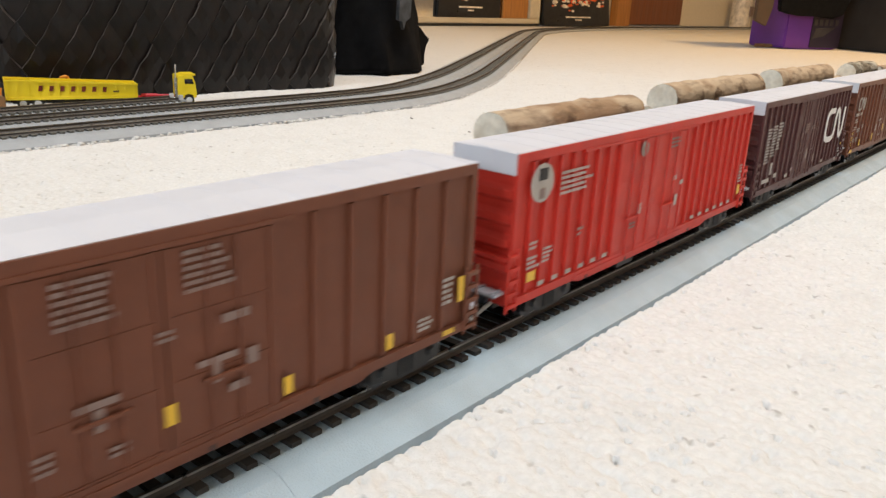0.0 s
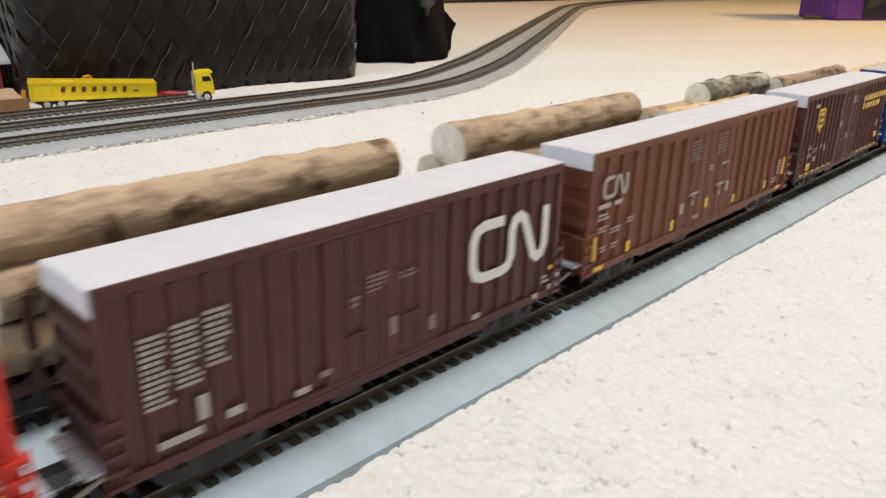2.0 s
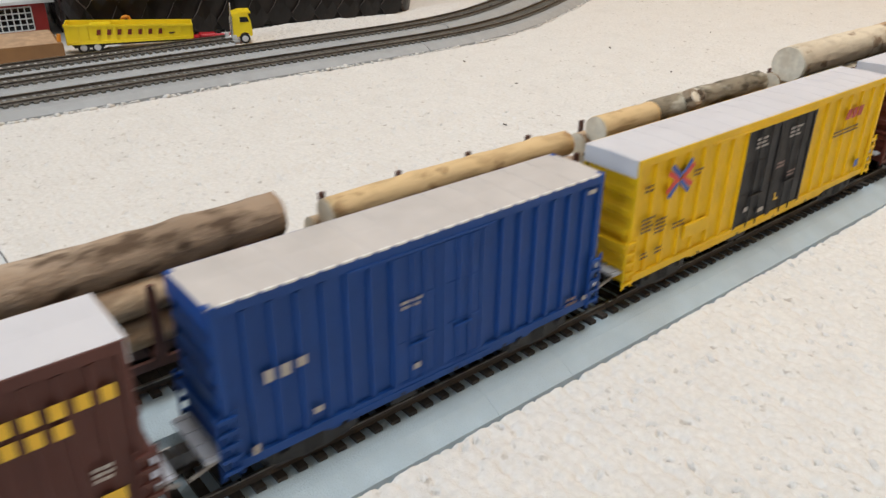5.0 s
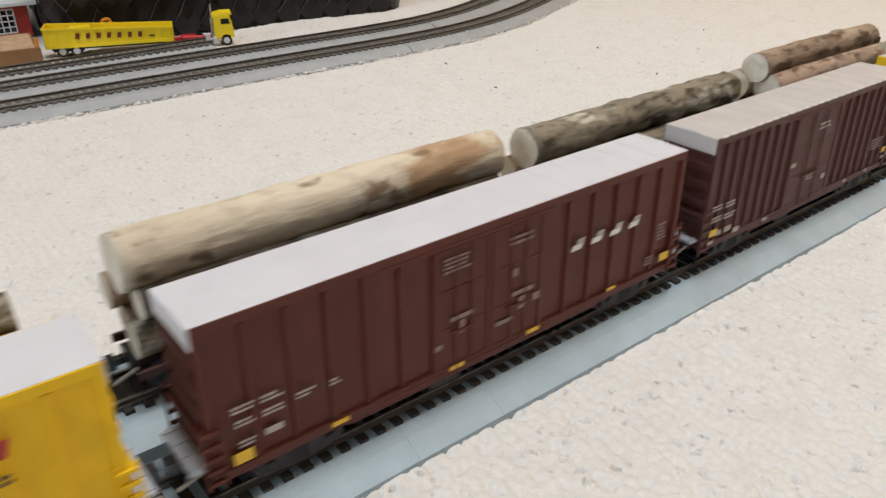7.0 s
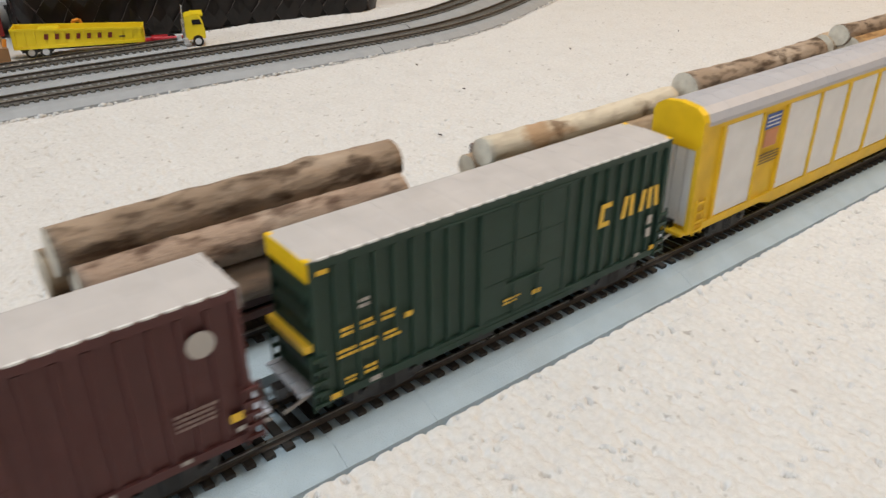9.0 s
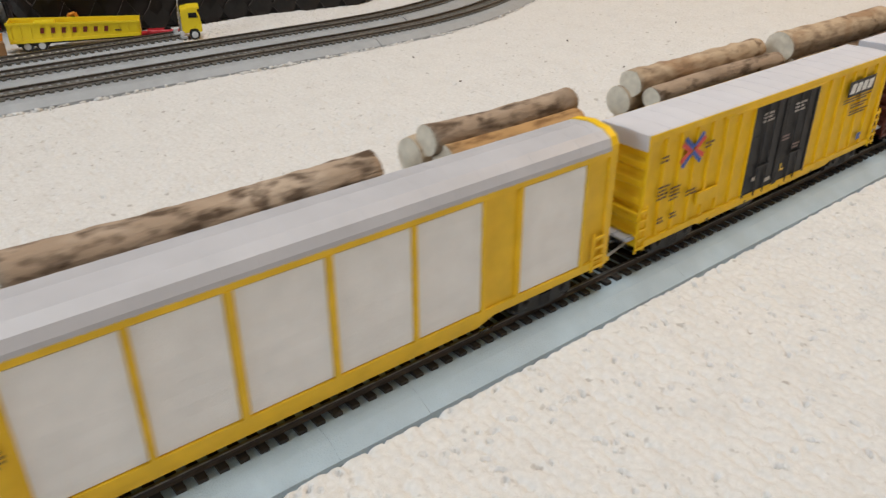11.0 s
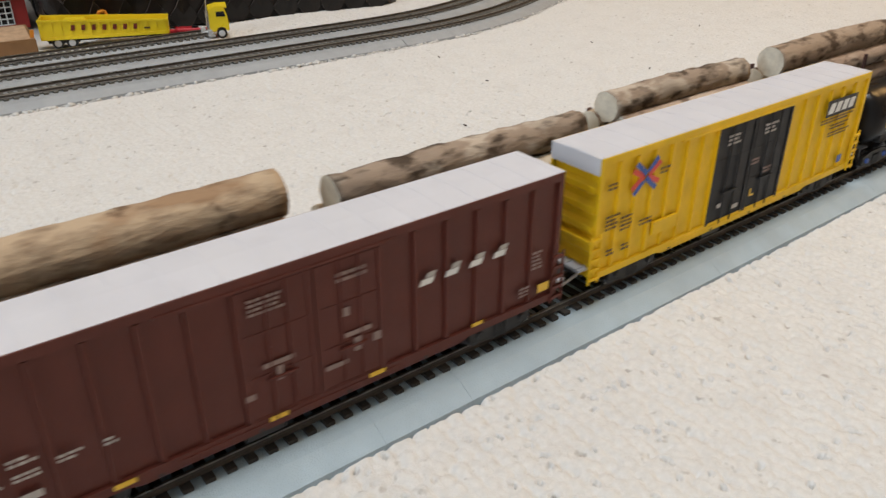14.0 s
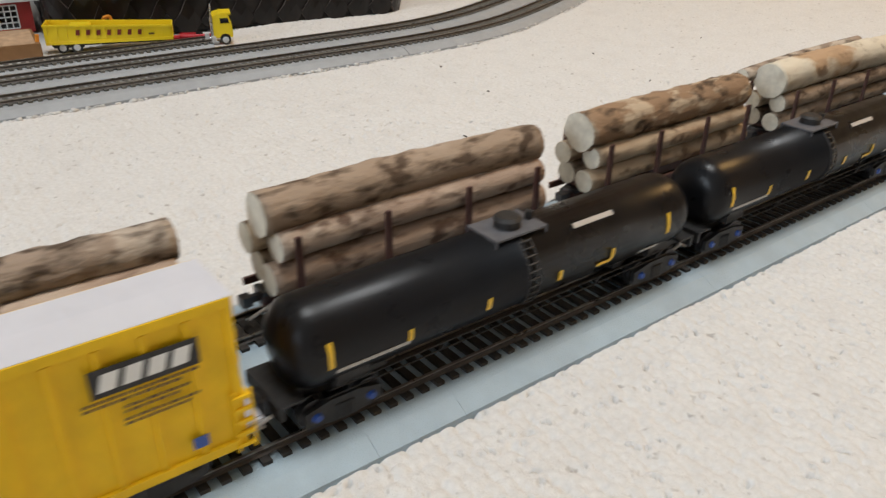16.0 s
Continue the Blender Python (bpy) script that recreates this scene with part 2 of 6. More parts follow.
def carpet_patch(x0, x1, y0, y1, step, rise, share):
    nx, ny = int(round((x1 - x0) / step)) + 1, int(round((y1 - y0) / step)) + 1
    gx, gy = np.meshgrid(np.linspace(x0, x1, nx), np.linspace(y0, y1, ny))
    z = carpet_height(gx, gy, rise, share)
    co = np.stack([gx, gy, z], axis=-1).reshape(-1, 3).astype(np.float32)
    i = np.arange(nx * ny).reshape(ny, nx)
    quads = np.stack([i[:-1, :-1], i[:-1, 1:], i[1:, 1:], i[1:, :-1]], axis=-1).reshape(-1, 4)
    me = bpy.data.meshes.new("carpet_pile")
    me.vertices.add(len(co))
    me.vertices.foreach_set("co", co.ravel())
    me.loops.add(quads.size)
    me.loops.foreach_set("vertex_index", quads.ravel().astype(np.int32))
    me.polygons.add(len(quads))
    me.polygons.foreach_set("loop_start", np.arange(0, quads.size, 4, dtype=np.int32))
    me.polygons.foreach_set("use_smooth", np.ones(len(quads), dtype=bool))
    me.update()
    me.materials.append(M_CARPET)
    return tagged(new("carpet_pile", me), "cream looped berber carpet pile", "carpet", kind="stuff")


bm = bmesh.new()
# backing lies deeper under the open pile
box(bm, X0, X1, Y0, Y1, -0.03, -0.0130)
box(bm, X0, -0.11, Y0, Y1, -0.0130, -0.0022)
box(bm, 0.61, X1, Y0, Y1, -0.0130, -0.0022)
box(bm, -0.11, 0.61, Y0, -0.29, -0.0130, -0.0022)
box(bm, -0.11, 0.61, 0.61, Y1, -0.0130, -0.0022)
tagged(part("floor", bm, M_CARPET), "cream looped berber carpet over the whole floor", "floor", kind="structure")
carpet_patch(-0.16, 0.62, -0.30, 0.0, 0.00095, 0.0020, 0.16)
carpet_patch(-0.12, 1.0, 0.09, 0.62, 0.00125, 0.0014, 0.10)


# ---- track ----
def road_profile(w=0.030):
    return [(-w, -0.004), (-w, 0.0022), (-w + 0.0075, 0.0062), (-w + 0.0105, 0.0066), (w - 0.0105, 0.0066), (w - 0.0075, 0.0062), (w, 0.0022), (w, -0.004)]


def sweep(points, profile):
    """Profile of (across, up) carried along level points; across is to the left of the way."""
    verts, faces, n = [], [], len(profile)
    for i, p in enumerate(points):
        a, b = points[max(0, i - 1)], points[min(len(points) - 1, i + 1)]
        d = Vector((b[0] - a[0], b[1] - a[1], 0)).normalized()
        for u, z in profile:
            verts.append((p[0] - d.y * u, p[1] + d.x * u, z))
    for i in range(len(points) - 1):
        for k in range(n):
            a, b = i * n + k, i * n + (k + 1) % n
            faces.append((a, b, b + n, a + n))
    faces.append(tuple(range(n))[::-1])
    faces.append(tuple(range((len(points) - 1) * n, len(points) * n)))
    return verts, faces


def catmull(pts, step):
    out = []
    p = [pts[0]] + list(pts) + [pts[-1]]
    for i in range(1, len(p) - 2):
        a, b, c, d = (Vector(q) for q in p[i - 1:i + 3])
        n = max(2, int((c - b).length / step))
        for k in range(n):
            t = k / n
            out.append(0.5 * ((2 * b) + (c - a) * t + (2 * a - 5 * b + 4 * c - d) * t * t + (3 * b - a - 3 * c + d) * t ** 3))
    out.append(Vector(pts[-1]))
    return out


def offset(points, u):
    out = []
    for i, p in enumerate(points):
        a, b = points[max(0, i - 1)], points[min(len(points) - 1, i + 1)]
        d = (b - a).normalized()
        out.append(Vector((p.x - d.y * u, p.y + d.x * u)))
    return out


def even(points, step):
    """Points every step along a line, with the way there."""
    out, left = [], 0.0
    for a, b in zip(points, points[1:]):
        d = (b - a).length
        w = (b - a).normalized()
        while left < d:
            out.append((a + w * left, w))
            left += step
        left -= d
    return out


TIE_PITCH, RAIL_TOP = 0.0068, 0.0105
bm = bmesh.new()
box(bm, -0.0016, 0.0016, -0.0126, 0.0126, 0.0058, 0.0080)
part_tie = part("tie", bm, M_TIE)
TIE_MESH = part_tie.data
bpy.data.objects.remove(part_tie)
TIE_MESH_FAR = TIE_MESH.copy()
TIE_MESH_FAR.materials[0] = M_TIE_FAR


def track(label, points, near=None, joints=(), width=0.030, bed_mat=M_ROADBED_BLUELIT, ballast=M_BALLAST):
    """One line of track: roadbed, two rails, ties. near: the stretch of x whose ties are single pieces."""
    bed = thing("track", label, "railway track", "toy railway tracks", "structure")
    tie_mesh = TIE_MESH_FAR if ballast is M_BALLAST_FAR else TIE_MESH
    pts = [(p.x, p.y) for p in points]
    cuts = [i for i in range(1, len(pts) - 1) if any((pts[i - 1][0] - j) * (pts[i][0] - j) <= 0 for j in joints)]
    starts = [0] + cuts
    for a, b in zip(starts, cuts + [len(pts) - 1]):
        run = [Vector(p) for p in pts[a:b + 1]]
        if len(run) < 2:
            continue
        run[0] += (run[1] - run[0]).normalized() * 0.00012
        v, f = sweep([(p.x, p.y) for p in run], road_profile(width))
        mesh_from("roadbed", v, f, bed_mat, bed)
    for side in (-0.0083, 0.0083):
        for nm, m, prof in (("rail", M_RAIL_SIDE, [(-0.0011, 0.0080), (-0.0003, 0.0086), (-0.0003, 0.0099), (0.0003, 0.0099), (0.0003, 0.0086), (0.0011, 0.0080)]), ("rail_head", M_RAIL, [(-0.0005, 0.0099), (-0.0005, RAIL_TOP), (0.0005, RAIL_TOP), (0.0005, 0.0099)])):
            v, f = sweep(pts, [(side + u, z) for u, z in prof])
            mesh_from(nm, v, f, m, bed)
    if ballast:
        v, f = sweep(pts, [(-0.0074, 0.0064), (-0.0068, 0.0074), (0.0068, 0.0074), (0.0074, 0.0064)])
        mesh_from("ballast_strip", v, f, ballast, bed)
    verts, faces, count = [], [], 0
    for p, w in even(points, TIE_PITCH):
        m = Matrix(((w.x, -w.y, 0, p.x), (w.y, w.x, 0, p.y), (0, 0, 1, 0), (0, 0, 0, 1)))
        if near and near[0] < p.x < near[1] and count < 300:
            ob = new("tie", tie_mesh)
            ob.parent, ob.matrix_basis = bed, m
            count += 1
        else:
            k = len(verts)
            verts += [m @ v.co for v in tie_mesh.vertices]
            faces += [tuple(k + i for i in q.vertices) for q in tie_mesh.polygons]
    if verts:
        tagged(mesh_from("ties", verts, faces, tie_mesh.materials[0], bed), kind="stuff")
    return bed


def straight(x0, x1, y, step=0.05):
    return [Vector((x0 + (x1 - x0) * i / 200, y)) for i in range(201)]


LOG_Y = 0.0570
FAR_EDGE = [(-3.5, 0.416), (-1.2, 0.416), (-0.3, 0.416), (0.0, 0.416), (0.2, 0.413), (0.33, 0.413), (0.42, 0.425), (0.52, 0.458), (0.69, 0.541), (0.90, 0.664), (1.12, 0.795), (1.6, 1.085), (2.0, 1.325), (2.35, 1.52), (2.8, 1.66), (3.4, 1.74), (4.2, 1.77), (5.6, 1.77)]
far_line = catmull(FAR_EDGE, 0.03)


def tufts(line, n, seed, r0, r1):
    """Loops of pile pressed up against the edge of a roadbed, as one fringe."""
    rnd = random.Random(seed)
    verts, faces = [], []
    for _ in range(n):
        i = rnd.randrange(len(line) - 1)
        p = line[i].lerp(line[i + 1], rnd.random())
        r = rnd.uniform(r0, r1) * (1.0 if rnd.random() < 0.8 else 1.5)
        c = Vector((p.x, p.y + rnd.uniform(-0.0022, 0.0006), rnd.uniform(0.0000, 0.0014)))
        sx, sz = rnd.uniform(0.8, 1.9), rnd.uniform(0.7, 1.1)
        k = len(verts)
        rows, seg = 4, 7
        for a in range(rows + 1):
            t = math.pi * a / rows
            for b in range(seg):
                u = 2 * math.pi * b / seg
                g = r * (1 + rnd.uniform(-0.18, 0.18))
                verts.append((c.x + g * sx * math.sin(t) * math.cos(u), c.y + g * math.sin(t) * math.sin(u), c.z + g * sz * math.cos(t)))
        for a in range(rows):
            for b in range(seg):
                faces.append((k + a * seg + b, k + (a + 1) * seg + b, k + (a + 1) * seg + (b + 1) % seg, k + a * seg + (b + 1) % seg))
    return tagged(mesh_from("carpet_fringe", verts, faces, M_CARPET, None, True), "cream carpet loops pressed against the roadbed", "carpet", kind="stuff")


def build_fringes():
    tufts([p for p in far_line if -0.2 < p.x < 1.1], 900, 5, 0.0006, 0.0012)
    tufts([Vector((-0.2 + 0.36 * i / 40, 0.5510 + 0.0215)) for i in range(41)], 220, 8, 0.0006, 0.0013)


def build_tracks():
    track("straight toy railway track on grey roadbed tinted for blue light, nearest the camera", straight(-3.5, 3.75, -0.0038), (-0.25, 0.9), (-0.48, -0.335, -0.19, -0.048, 0.0, 0.144, 0.288, 0.432, 0.576, 0.72), 0.0265, ballast=None)
    track("straight toy railway track under the log train", straight(-3.5, 4.0, LOG_Y), (-0.25, 0.6), (-0.335, 0.0, 0.141, 0.282, 0.423), 0.0280)
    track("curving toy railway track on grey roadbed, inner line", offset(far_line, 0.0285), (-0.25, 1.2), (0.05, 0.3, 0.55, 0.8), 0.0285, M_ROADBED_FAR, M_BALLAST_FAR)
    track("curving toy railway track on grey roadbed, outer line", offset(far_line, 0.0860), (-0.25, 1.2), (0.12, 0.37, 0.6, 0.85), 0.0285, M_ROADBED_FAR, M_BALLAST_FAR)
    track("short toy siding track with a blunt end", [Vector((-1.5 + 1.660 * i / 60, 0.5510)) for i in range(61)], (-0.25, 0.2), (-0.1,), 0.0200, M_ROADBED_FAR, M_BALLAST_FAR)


# ---- rolling stock ----
SIDE, SILL, EAVE = 0.0133, 0.0185, 0.0705
TRAIN_Y = -0.0039


def bogie(parent, x, cap=M_BLACK):
    """A two-axle truck under a car, centred at x."""
    bm = bmesh.new()
    for s in (-1, 1):
        y = s * 0.0108
        prism(bm, [(x - 0.0145, 0.0135), (x - 0.0145, 0.0185), (x - 0.005, 0.0205), (x + 0.005, 0.0205), (x + 0.0145, 0.0185), (x + 0.0145, 0.0135), (x + 0.0105, 0.0130), (x + 0.0060, 0.0120), (x + 0.004, 0.0115), (x - 0.004, 0.0115), (x - 0.0060, 0.0120), (x - 0.0105, 0.0130)], y - 0.0011, y + 0.0011)
        for k in (-0.0022, 0, 0.0022):
            tube(bm, (x + k, y + s * 0.0012, 0.0125), (x + k, y + s * 0.0012, 0.0180), 0.0009, seg=8)
    box(bm, x - 0.003, x + 0.003, -0.0112, 0.0112, 0.0145, 0.0190)
    tr = part("truck", bm, M_BLACK, parent)
    for dx in (-0.0102, 0.0102):
        bm = bmesh.new()
        for s in (-1, 1):
            tube(bm, (x + dx, s * 0.0076, 0.0160), (x + dx, s * 0.0100, 0.0160), 0.0056, seg=20)
            tube(bm, (x + dx, s * 0.0070, 0.0160), (x + dx, s * 0.0077, 0.0160), 0.0063, seg=20)
        tube(bm, (x + dx, -0.0072, 0.0160), (x + dx, 0.0072, 0.0160), 0.0012, seg=8)
        part("wheelset", bm, M_WHEEL, tr)
        for s in (-1, 1):
            bm = bmesh.new()
            tube(bm, (x + dx, s * 0.0117, 0.0160), (x + dx, s * 0.0131, 0.0160), 0.0017, 0.0013, seg=10)
            part("bearing_cap", bm, cap, tr)
    return tr


def coupler(parent, x, s):
    bm = bmesh.new()
    box(bm, min(x, x + s * 0.008), max(x, x + s * 0.008), -0.0012, 0.0012, 0.0195, 0.0222)
    box(bm, min(x + s * 0.0075, x + s * 0.0118), max(x + s * 0.0075, x + s * 0.0118), -0.0024, 0.0022, 0.0188, 0.0230)
    tube(bm, (x + s * 0.0095, 0.0, 0.0130), (x + s * 0.0095, 0.0, 0.0188), 0.0004, seg=6)
    box(bm, min(x + s * 0.001, x + s * 0.004), max(x + s * 0.001, x + s * 0.004), -0.0045, 0.0045, 0.0188, 0.0240)
    part("coupler", bm, M_WHEEL, parent, "grey knuckle coupler")
    bm = bmesh.new()
    tube(bm, (x + s * 0.002, -0.006, 0.019), (x + s * 0.0105, -0.004, 0.0145), 0.0007, seg=6)
    part("air_hose", bm, M_CREAM, parent, "pale air hose")


def ladder(parent, x0, x1, y, z0, z1, n, material):
    bm = bmesh.new()
    for x in (x0, x1):
        box(bm, x - 0.0004, x + 0.0004, min(y, y * 1.05), max(y, y * 1.05), z0, z1)
    for i in range(n):
        z = z0 + (z1 - z0) * (i + 0.5) / n
        box(bm, x0 - 0.0003, x1 + 0.0003, min(y, y * 1.075), max(y, y * 1.075), z - 0.0006, z + 0.0006)
    part("ladder", bm, material, parent)


def decal(parent, x, z, w, h, material, name="lettering_bar", slant=0.0, y=None):
    """A block of writing on both sides, standing a hair off the ribs."""
    y = SIDE + 0.0002 if y is None else y
    bm = bmesh.new()
    o = [(x - w / 2 - slant * h / 2, z - h / 2), (x + w / 2 - slant * h / 2, z - h / 2), (x + w / 2 + slant * h / 2, z + h / 2), (x - w / 2 + slant * h / 2, z + h / 2)]
    prism(bm, o, -y - 0.00012, -y)
    return part(name, bm, material, parent)


def text_rows(parent, x, z, w, h, rows, material, seed):
    """Small unreadable lines of writing, as broken bars."""
    rnd = random.Random(seed)
    rows = max(rows, round(h / 0.0017))
    pitch = h / rows
    for r in range(rows):
        zz, xx = z + h / 2 - (r + 0.5) * pitch, x - w / 2
        bm = bmesh.new()
        end = x + w / 2 - rnd.uniform(0, 0.3) * w
        while xx < end:
            ww = min(rnd.uniform(0.0009, 0.0026), end - xx + 0.0008)
            prism(bm, [(xx, zz - pitch * 0.28), (xx + ww, zz - pitch * 0.28), (xx + ww, zz + pitch * 0.28), (xx, zz + pitch * 0.28)], -SIDE - 0.00032, -SIDE - 0.0002)
            xx += ww + 0.0006
        part("lettering_bar", bm, material, parent)


def box_car(name, label, x_left, x_right, color, roof, ribs=9, door=None, door_w=0.046, door_x=0.0, double=True, cap_white=True, end_band=None, rib_end_glints=False):
    """A covered freight car between two places on the line; returns it."""
    L = x_right - x_left
    car = thing(name, label, "boxcar", "cars of the front train")
    h = L / 2
    dm = door or color
    bm = bmesh.new()
    w = SIDE - 0.0013
    box(bm, -h + 0.0012, h - 0.0012, -w, w, SILL, EAVE - 0.001)
    part("body", bm, color, car)
    d0, d1 = door_x - door_w / 2, door_x + door_w / 2
    for s in (-1, 1):
        ys = sorted((s * (w - 0.0002), s * SIDE))
        bm = bmesh.new()
        prism(bm, [(-0.0012, SILL + 0.0030), (0.0012, SILL + 0.0030), (0.0012, EAVE - 0.0030), (-0.0012, EAVE - 0.0030)], s * (w - 0.0002), s * (w + 0.0001))
        prism(bm, [(-0.0007, SILL + 0.0034), (0.0007, SILL + 0.0034), (0.0007, EAVE - 0.0034), (-0.0007, EAVE - 0.0034)], s * w, s * (SIDE - 0.0001))
        rib = None
        for a, b in ((-h + 0.0012, d0), (d1, h - 0.0012)):
            n = max(2, round(ribs * (b - a) / (L - door_w)))
            for i in range(n + 1):
                x = a + (b - a) * i / n
                if rib is None:
                    rib = part("side_rib", bm, color, car, at=pose(x, 0, 0))
                else:
                    o = new("side_rib", rib.data)
                    o.parent, o.matrix_basis = car, pose(x, 0, 0)
        for name, z0, z1 in (("top_plate", EAVE - 0.0030, EAVE - 0.0001), ("side_sill", SILL, SILL + 0.0030)):
            bm = bmesh.new()
            box(bm, -h, h, *ys, z0, z1)
            part(name, bm, color, car)
        bm = bmesh.new()
        prism(bm, [(-h * 0.62, SILL), (-h * 0.55, SILL - 0.0022), (h * 0.55, SILL - 0.0022), (h * 0.62, SILL)], *sorted((s * (w - 0.002), s * (w + 0.0003))))
        part("fish_belly_sill", bm, color, car)
        for e in (-1, 1):
            bm = bmesh.new()
            box(bm, *sorted((e * h, e * (h - 0.0022))), *ys, SILL, EAVE - 0.0006)
            part("corner_post", bm, color, car)
    # centre sill and floor gear
    bm = bmesh.new()
    box(bm, -h + 0.004, h - 0.004, -0.004, 0.004, SILL - 0.0035, SILL + 0.001)
    tube(bm, (h * 0.15, -0.009, SILL - 0.002), (h * 0.32, -0.009, SILL - 0.002), 0.0022, seg=10)
    box(bm, -h * 0.25, -h * 0.12, -0.0118, -0.007, SILL - 0.0045, SILL)
    for k in (-0.5, -0.2, 0.1, 0.4):
        box(bm, k * h - 0.0006, k * h + 0.0006, -0.0125, 0.0125, SILL - 0.002, SILL + 0.0005)
    part("underframe", bm, M_BLACK, car)
    # ends with horizontal corrugations
    for e in (-1, 1):
        n = 5
        for i in range(n):
            za = SILL + 0.003 + (EAVE - 0.011 - SILL) * i / n
            zb = SILL + 0.003 + (EAVE - 0.011 - SILL) * (i + 0.72) / n
            zm = (za + zb) / 2
            bm = bmesh.new()
            prism(bm, [(e * (h - 0.0014), za), (e * (h + 0.0008), zm - 0.0012), (e * (h + 0.0008), zm + 0.0012), (e * (h - 0.0014), zb)], -SIDE + 0.0016, SIDE - 0.0016)
            part("end_corrugation", bm, color, car)
        bm = bmesh.new()
        box(bm, *sorted((e * (h - 0.0012), e * (h + 0.0022))), -SIDE + 0.001, SIDE - 0.001, SILL + 0.0165, SILL + 0.0178)
        part("end_walkway", bm, color, car)
        bm = bmesh.new()
        box(bm, *sorted((e * (h - 0.0012), e * (h + 0.0007))), -SIDE + 0.0006, SIDE - 0.0006, EAVE - 0.0068, EAVE + 0.0002)
        part("end_cap", bm, roof if cap_white else (end_band or color), car)
        ladder(car, e * (h - 0.0005) - 0.0026, e * (h - 0.0005) + 0.0026, -SIDE, SILL - 0.001, SILL + 0.0205, 5, color)
        ladder(car, e * (h - 0.0005) - 0.0026, e * (h - 0.0005) + 0.0026, SIDE, SILL - 0.001, SILL + 0.0205, 5, color)
        coupler(car, e * (h - 0.002), e)
        # brake platform
        bm = bmesh.new()
        box(bm, *sorted((e * h, e * (h + 0.0060))), -0.0115, 0.0115, SILL + 0.0050, SILL + 0.0060)
        for k in range(4):
            y = -0.0100 + k * 0.0064
            box(bm, *sorted((e * h, e * (h + 0.0058))), y - 0.0002, y + 0.0008, SILL + 0.0059, SILL + 0.0064)
        part("end_platform", bm, M_PLATFORM, car, "end platform coloured pale blue for window glare")
    # roof with seams
    bm = bmesh.new()
    extrude_x(bm, [(-SIDE + 0.0005, EAVE - 0.0006), (-SIDE + 0.0005, EAVE + 0.0001), (0, EAVE + 0.0006), (SIDE - 0.0005, EAVE + 0.0001), (SIDE - 0.0005, EAVE - 0.0006)], -h - 0.0004, h + 0.0004)
    top = part("roof", bm, roof, car)
    n = max(8, round(L / 0.0125))
    bm = bmesh.new()
    e = SIDE - 0.001
    extrude_x(bm, [(-e, EAVE + 0.0001), (0, EAVE + 0.0005), (e, EAVE + 0.0001), (e, EAVE + 0.00022), (0, EAVE + 0.00066), (-e, EAVE + 0.00022)], -0.0005, 0.0005)
    first = part("roof_seam", bm, roof, top)
    seam = first.data
    bpy.data.objects.remove(first)
    for i in range(n + 1):
        o = new("roof_seam", seam)
        o.parent, o.matrix_basis = top, pose(-h + 0.002 + (L - 0.004) * i / n, 0, 0)
    # white tabs: rib ends, and on the blue car the eave's highlight line
    if rib_end_glints:
        bm = bmesh.new()
        box(bm, -0.0021, 0.0021, -SIDE - 0.0001, -SIDE + 0.0007, EAVE - 0.0002, EAVE + 0.0004)
        first = part("roof_rib_end", bm, M_WHITE, top)
        tab = first.data
        bpy.data.objects.remove(first)
        for i in range(2 * n):
            o = new("roof_rib_end", tab)
            o.parent, o.matrix_basis = top, pose(-h + 0.002 + (L - 0.004) * (i + 0.5) / (2 * n), 0, 0)
    # doors on both sides
    leaves = [(d0, door_x - 0.0003), (door_x + 0.0003, d1)] if double else [(d0, d1)]
    for s in (-1, 1):
        for a, b in leaves:
            bm = bmesh.new()
            ya, yb = s * (w - 0.0002), s * (SIDE + 0.0001)
            box(bm, a, b, *sorted((ya, s * (SIDE - 0.0004))), SILL + 0.0022, EAVE - 0.0042)
            leaf = part("door", bm, dm, car)
            for x in (a + 0.0008, b - 0.0008):
                bm = bmesh.new()
                box(bm, x - 0.0008, x + 0.0008, *sorted((s * (SIDE - 0.0006), yb)), SILL + 0.0022, EAVE - 0.0042)
                part("door_stile", bm, dm, leaf)
            for k in range(4):
                z = SILL + 0.0030 + (EAVE - 0.0080 - SILL) * k / 3
                bm = bmesh.new()
                box(bm, a + 0.0016, b - 0.0016, *sorted((s * (SIDE - 0.0006), s * (SIDE - 0.0002))), z - 0.0004, z + 0.0006)
                part("door_rail", bm, dm, leaf)
            bm = bmesh.new()
            for k in (0.36, 0.64):
                x = a + (b - a) * k
                tube(bm, (x, s * (SIDE + 0.0003), SILL + 0.001), (x, s * (SIDE + 0.0003), EAVE - 0.004), 0.00035, seg=6)
            box(bm, a + (b - a) * 0.30, a + (b - a) * 0.70, *sorted((s * SIDE, s * (SIDE + 0.0009))), SILL + 0.016, SILL + 0.0168)
            part("lock_rod", bm, dm, leaf)
        for z in (SILL + 0.0010, EAVE - 0.0034):
            bm = bmesh.new()
            box(bm, d0 - door_w * 0.45, d1 + door_w * 0.1, *sorted((s * w, s * (SIDE + 0.0003))), z - 0.0005, z + 0.0005)
            part("door_track", bm, color, car)
    for k in (-1, 1):
        bogie(car, k * (h - 0.027))
    TRAIN.append((car, pose((x_left + x_right) / 2, TRAIN_Y, 0)))
    return car, h


